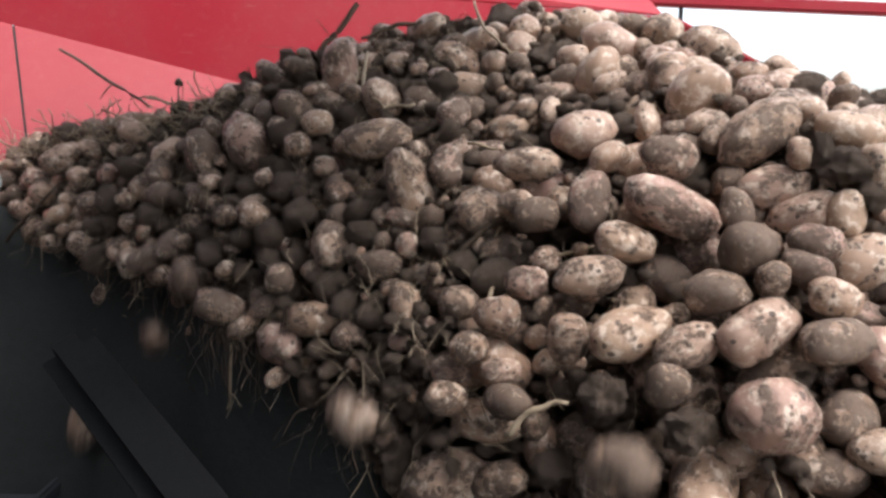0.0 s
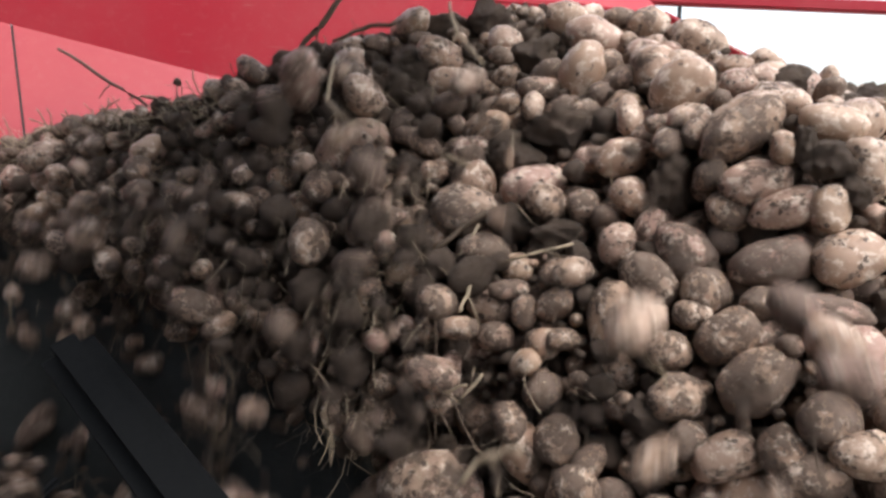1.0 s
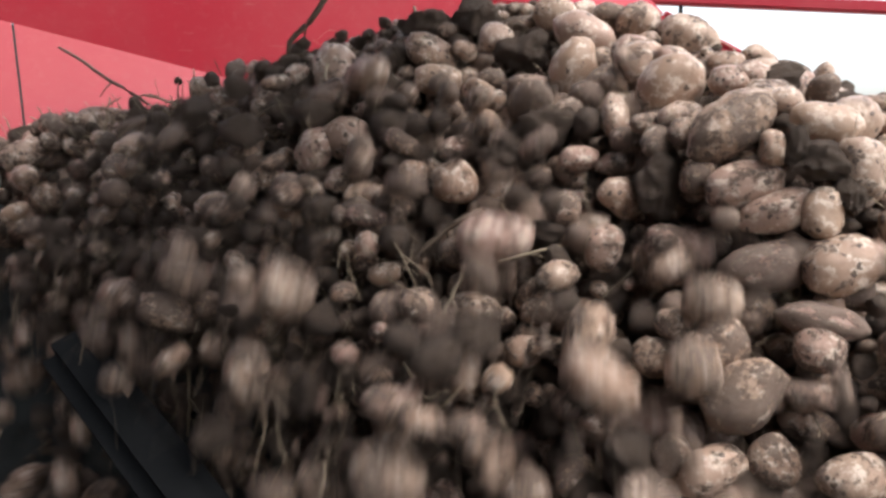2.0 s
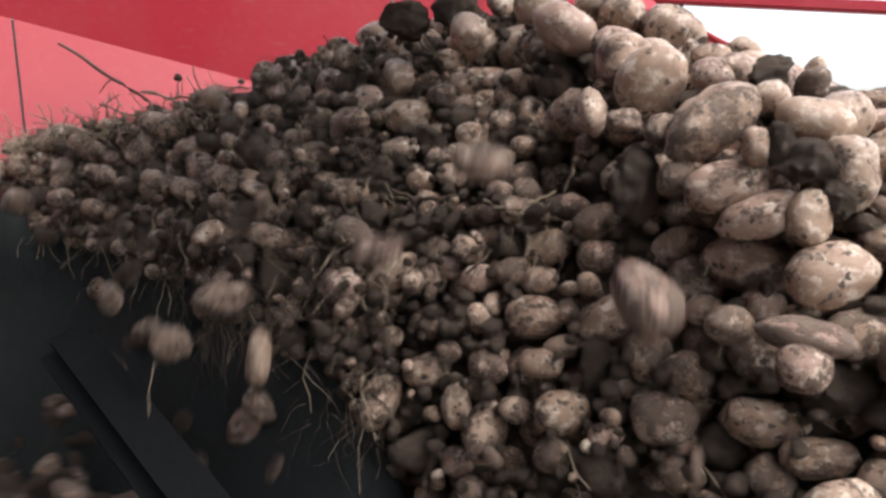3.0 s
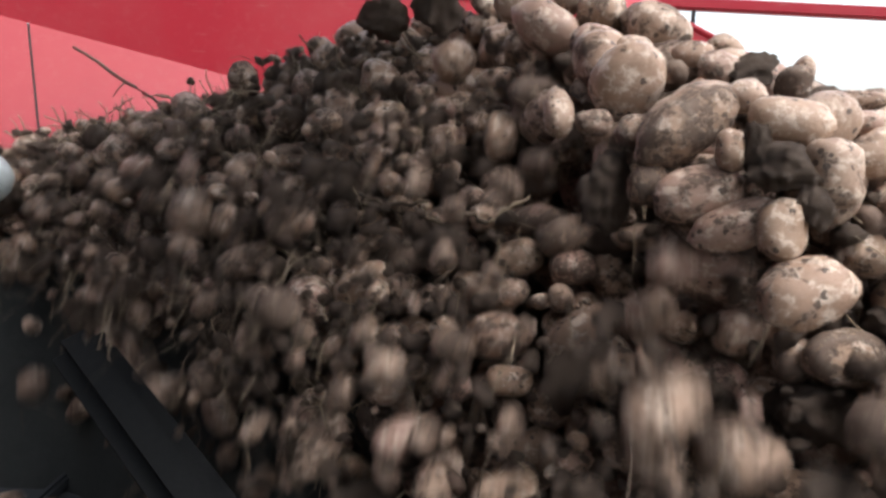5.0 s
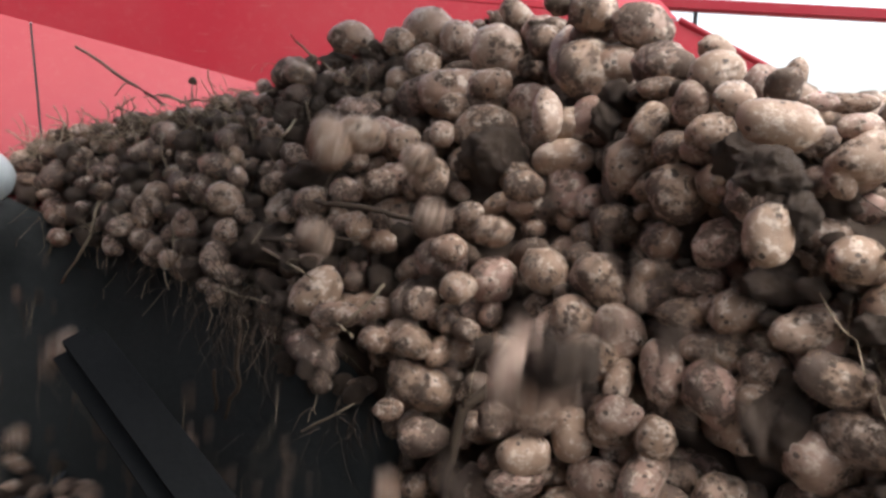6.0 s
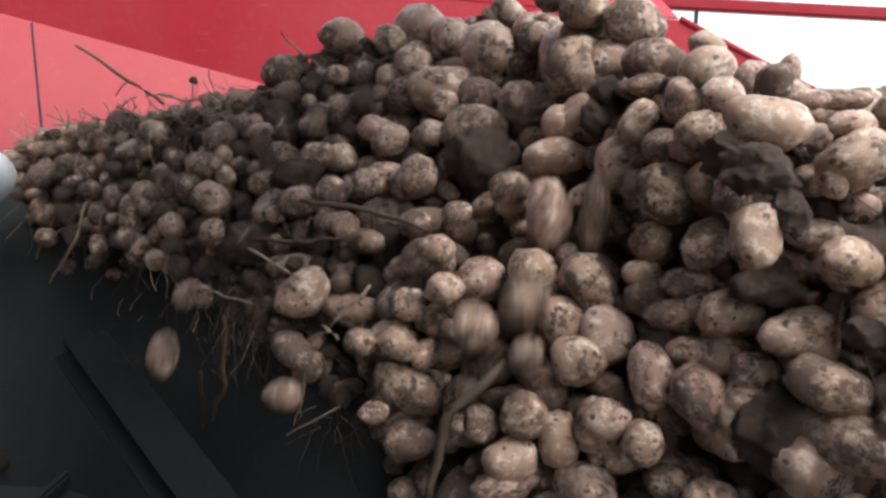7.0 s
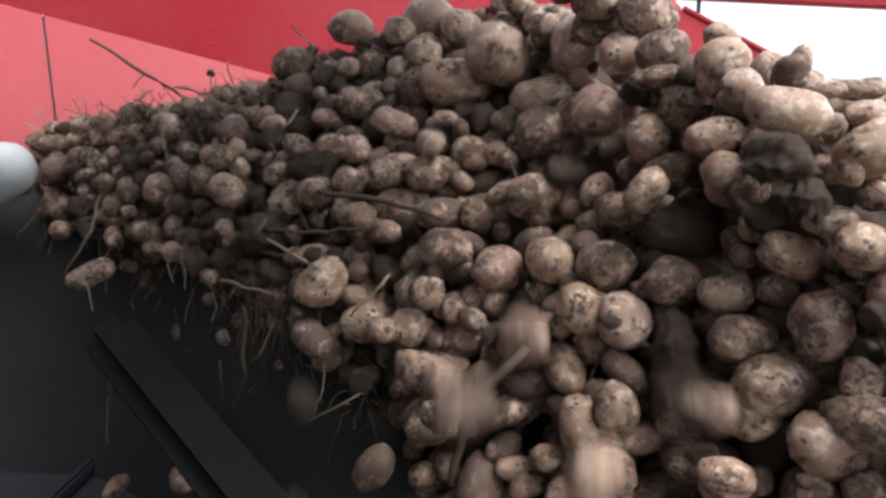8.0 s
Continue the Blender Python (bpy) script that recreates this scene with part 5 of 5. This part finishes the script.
def join_body(name, items, label, origin=(0, 0, 0)):
    """One mesh of many potatoes and clods that stay together."""
    verts, faces, mats, base = [], [], [], 0
    for x, y, z, r, stretch, turn, clod in items:
        vs, fs = KINDS[8 + rng.randrange(4)] if clod else KINDS[rng.randrange(8)]
        m = np.array(turn.to_matrix()) @ np.diag((2 * r * stretch, 2 * r, 2 * r * 0.88))
        verts.append(vs @ m.T + (x - origin[0], y - origin[1], z - origin[2]))
        faces.append(fs + base)
        mats += [1 if clod else (4 if rng.random() < (0.88 if x < 0.05 else 0.25) else 0)] * len(fs)
        base += len(vs)
        for _ in range(rng.choice((0, 0, 1, 2)) if x < 0.02 else int(rng.random() < 0.18)):
            # a thin root that hangs out of the heap
            p, d = Vector((x - origin[0], y - origin[1] - r, z - origin[2])), Vector((rng.uniform(-1, 1), -0.5, rng.uniform(-1, 0.5))).normalized()
            pts, rad = [], rng.uniform(0.0004, 0.0011)
            for i in range(5):
                pts.append(p.copy())
                d = (d + Vector((rng.uniform(-1, 1), rng.uniform(-0.3, 0.3), rng.uniform(-1.1, 0.5))) * 0.6).normalized()
                p += d * rng.uniform(0.010, 0.028)
            ring = [q + Vector(o) * rad for q in pts for o in ((1, 0, 0.3), (-0.5, -0.8, 0), (-0.5, 0.8, -0.3))]
            verts.append(np.array(ring))
            fs = [(3 * i + a, 3 * i + (a + 1) % 3, 3 * i + 3 + (a + 1) % 3, 3 * i + 3 + a) for i in range(4) for a in range(3)]
            quads = [(q[0] + base, q[1] + base, q[2] + base) for q in fs] + [(q[0] + base, q[2] + base, q[3] + base) for q in fs]
            faces.append(np.array(quads))
            mats += [2 if rng.random() < 0.5 else 3] * len(quads)
            base += len(ring)
    me = bpy.data.meshes.new(name)
    me.from_pydata(np.concatenate(verts).tolist(), [], np.concatenate(faces).tolist())
    me.materials.append(SKIN_BODY)
    for m in (EARTH, STRAW, TWIG, SKIN_MUD):
        me.materials.append(m)
    me.polygons.foreach_set("material_index", mats)
    me.shade_smooth()
    return tagged(new(name, me), label, "potato heap", kind="stuff")


heap_body = join_body("potato_heap", BODY, "heap of soiled potatoes and soil clods packed behind the face")
for slot in sorted(SLIDES):
    batch = SLIDES[slot]
    c = tuple(sum(q[1][i] for q in batch) / len(batch) for i in range(3))
    ob = join_body("soil_slide", [q[1] for q in batch], "crumbs of damp soil and small potatoes sliding off the heap", c)
    LOOSE.append((ob, c, Matrix.Identity(4), max(0.15, sum(q[0] for q in batch) / len(batch) + rng.uniform(-0.1, 0.1)), 0.0, rng.random()))


def lone_potatoes():
    """Potatoes and clods that come loose from the face one by one."""
    for t, (x, y, z, r, stretch, turn, clod) in SINGLES:
        if clod:
            ob = new("soil_clod", CLODS[rng.randrange(len(CLODS))])
            tagged(ob, "dark brown clod of damp crumbly soil among potatoes", "soil clod", "clods in the heap")
        else:
            k = 2 if rng.random() < (0.6 if x < 0.05 else 0.2) else rng.randrange(2)
            ob = new("potato", SHAPES[k][rng.randrange(12)])
            tagged(ob, LABELS[k], "potato", "potatoes in the heap")
        ob.scale = (2 * r * stretch, 2 * r, 1.8 * r)
        LOOSE.append((ob, (x, y, z), turn.to_matrix().to_4x4(), max(0.15, t + rng.uniform(-0.03, 0.03)), 0.0, rng.random()))


lone_potatoes()


def moving_soil():
    """The earth inside the firm side of the heap, which the floor carries along."""
    bm = bmesh.new()
    rows = []
    for j in range(100):
        z = 0.86 + 0.84 * j / 99
        left = 0.60 - 0.6 * (z - 1.5)
        rows.append([bm.verts.new((x, float(slope(x, min(z, float(crest(x, 0)) - 0.05))) + 0.055 + 0.25 * math.exp(-9 * (x - left)) + 0.03 * noise.noise(Vector((x * 16, z * 16, 3))) + 0.02 * noise.noise(Vector((x * 45, z * 45, 1))) + 0.01 * noise.noise(Vector((x * 110, z * 110, 1))), min(z, float(crest(x, 0)) - 0.05)))
                     for x in (left + (1.15 - left) * i / 79 for i in range(80))])
    for r0, r1 in zip(rows, rows[1:]):
        for i in range(79):
            bm.faces.new((r0[i], r0[i + 1], r1[i + 1], r1[i]))
    return tagged(new("soil", finish("soil", bm, EARTH)), "damp brown loose soil between the potatoes", "soil", kind="stuff")


carried_soil = moving_soil()


def root_tangle(x, fibres, reach):
    """A mat of fibrous roots hanging over the lower edge."""
    bm = bmesh.new()
    z = float(brink(x)) + 0.04
    base = Vector((x, float(slope(x, z)) - 0.012, z))
    for _ in range(fibres):
        p = Vector((rng.uniform(-0.055, 0.055), rng.uniform(-0.01, 0.03), rng.uniform(-0.02, 0.05)))
        d = Vector((rng.uniform(-0.7, 0.7), rng.uniform(-0.4, 0.1), rng.uniform(-1.0, 0.1))).normalized()
        step, rad, pts = rng.uniform(0.35, 1.0) * reach / 6, rng.uniform(0.0004, 0.0010), []
        for i in range(7):
            pts.append(p.copy())
            d = (d + Vector((rng.uniform(-0.45, 0.45), rng.uniform(-0.3, 0.3), rng.uniform(-0.75, 0.15)))).normalized()
            p += d * step
        tube(bm, pts, [rad * (1 - 0.1 * i) for i in range(7)], 4)
    ob = new("root_tangle", finish("root_tangle", bm, ROOT))
    ob.location = base
    tagged(ob, "tangled brown fibrous roots hanging over the heap's lower edge", "roots", kind="stuff")


for x, fibres, reach in ((-0.62, 14, 0.07), (-0.40, 26, 0.12), (-0.33, 44, 0.15), (-0.27, 34, 0.12), (-0.12, 22, 0.10)):
    root_tangle(x, fibres, reach)


def soil_core():
    """Loose earth that fills the heap behind the potatoes."""
    bm = bmesh.new()
    nx, nz = 230, 110
    rows = []
    for j in range(nz):
        row = []
        for i in range(nx):
            x = -1.15 + 2.3 * i / (nx - 1)
            lo, hi = float(brink(x)) + 0.02, float(crest(x, 0)) - 0.06
            z = max(0.8, lo) + (hi - max(0.8, lo)) * j / (nz - 1)
            y = float(slope(x, z)) + 0.14 + 0.03 * noise.noise(Vector((x * 14, z * 14, 0))) + 0.02 * noise.noise(Vector((x * 45, z * 45, 0))) + 0.01 * noise.noise(Vector((x * 110, z * 110, 0)))
            row.append(bm.verts.new((x, y, z)))
        rows.append(row)
    for r0, r1 in zip(rows, rows[1:]):
        for i in range(nx - 1):
            bm.faces.new((r0[i], r0[i + 1], r1[i + 1], r1[i]))
    back = [bm.verts.new((v.co.x, v.co.y + 0.5, v.co.z - 0.08)) for v in rows[-1]]
    for i in range(nx - 1):
        bm.faces.new((rows[-1][i], rows[-1][i + 1], back[i + 1], back[i]))
    tagged(new("soil", finish("soil", bm, EARTH)), "damp brown loose soil packed inside the heap", "soil", kind="stuff")


soil_core()


def crest_fuzz():
    """Fine dry rootlets along the far end of the heap's top."""
    bm = bmesh.new()
    for _ in range(240):
        x = rng.uniform(-0.98, -0.38)
        z = float(crest(x, 0)) - 0.01
        p = Vector((x, float(slope(x, z)) - rng.uniform(0, 0.05), z - rng.uniform(0, 0.05)))
        d = Vector((rng.uniform(-1, 1), rng.uniform(-0.6, 0.2), rng.uniform(-0.4, 0.8))).normalized()
        pts = []
        for i in range(5):
            pts.append(p.copy())
            d = (d + Vector([rng.uniform(-0.5, 0.5) for _ in range(3)])).normalized()
            p += d * rng.uniform(0.006, 0.018)
        tube(bm, pts, [rng.uniform(0.0006, 0.0014)] * 5, 4)
    tagged(new("rootlets", finish("rootlets", bm, STRAW)), "fine pale dry rootlets tangled on the heap's top", "roots", kind="stuff")


crest_fuzz()


def dried_berry():
    """A shrivelled potato berry on its stalk by the far wall."""
    bm = lump(71, 2)
    ob = new("potato_berry", finish("potato_berry", bm, TWIG))
    ob.scale = (0.017, 0.015, 0.018)
    ob.location = BERRY
    tagged(ob, "small dark shrivelled potato berry on a thin stalk", "berry")


BERRY = (-0.511, 1.406, 1.604)
dried_berry()


def motions():
    """Every potato and clod: carried with the heap, then rolling down the face once it has lost its hold."""
    for ob, home, turn, fall, ref, reach in LOOSE:
        walk(ob, journey(ob, home, turn, fall, ref, reach))
    for ob in (heap_body, carried_soil):
        walk(ob, [(float(t), Matrix.Translation(flow(t))) for t in FLOW[:, 0]])


motions()
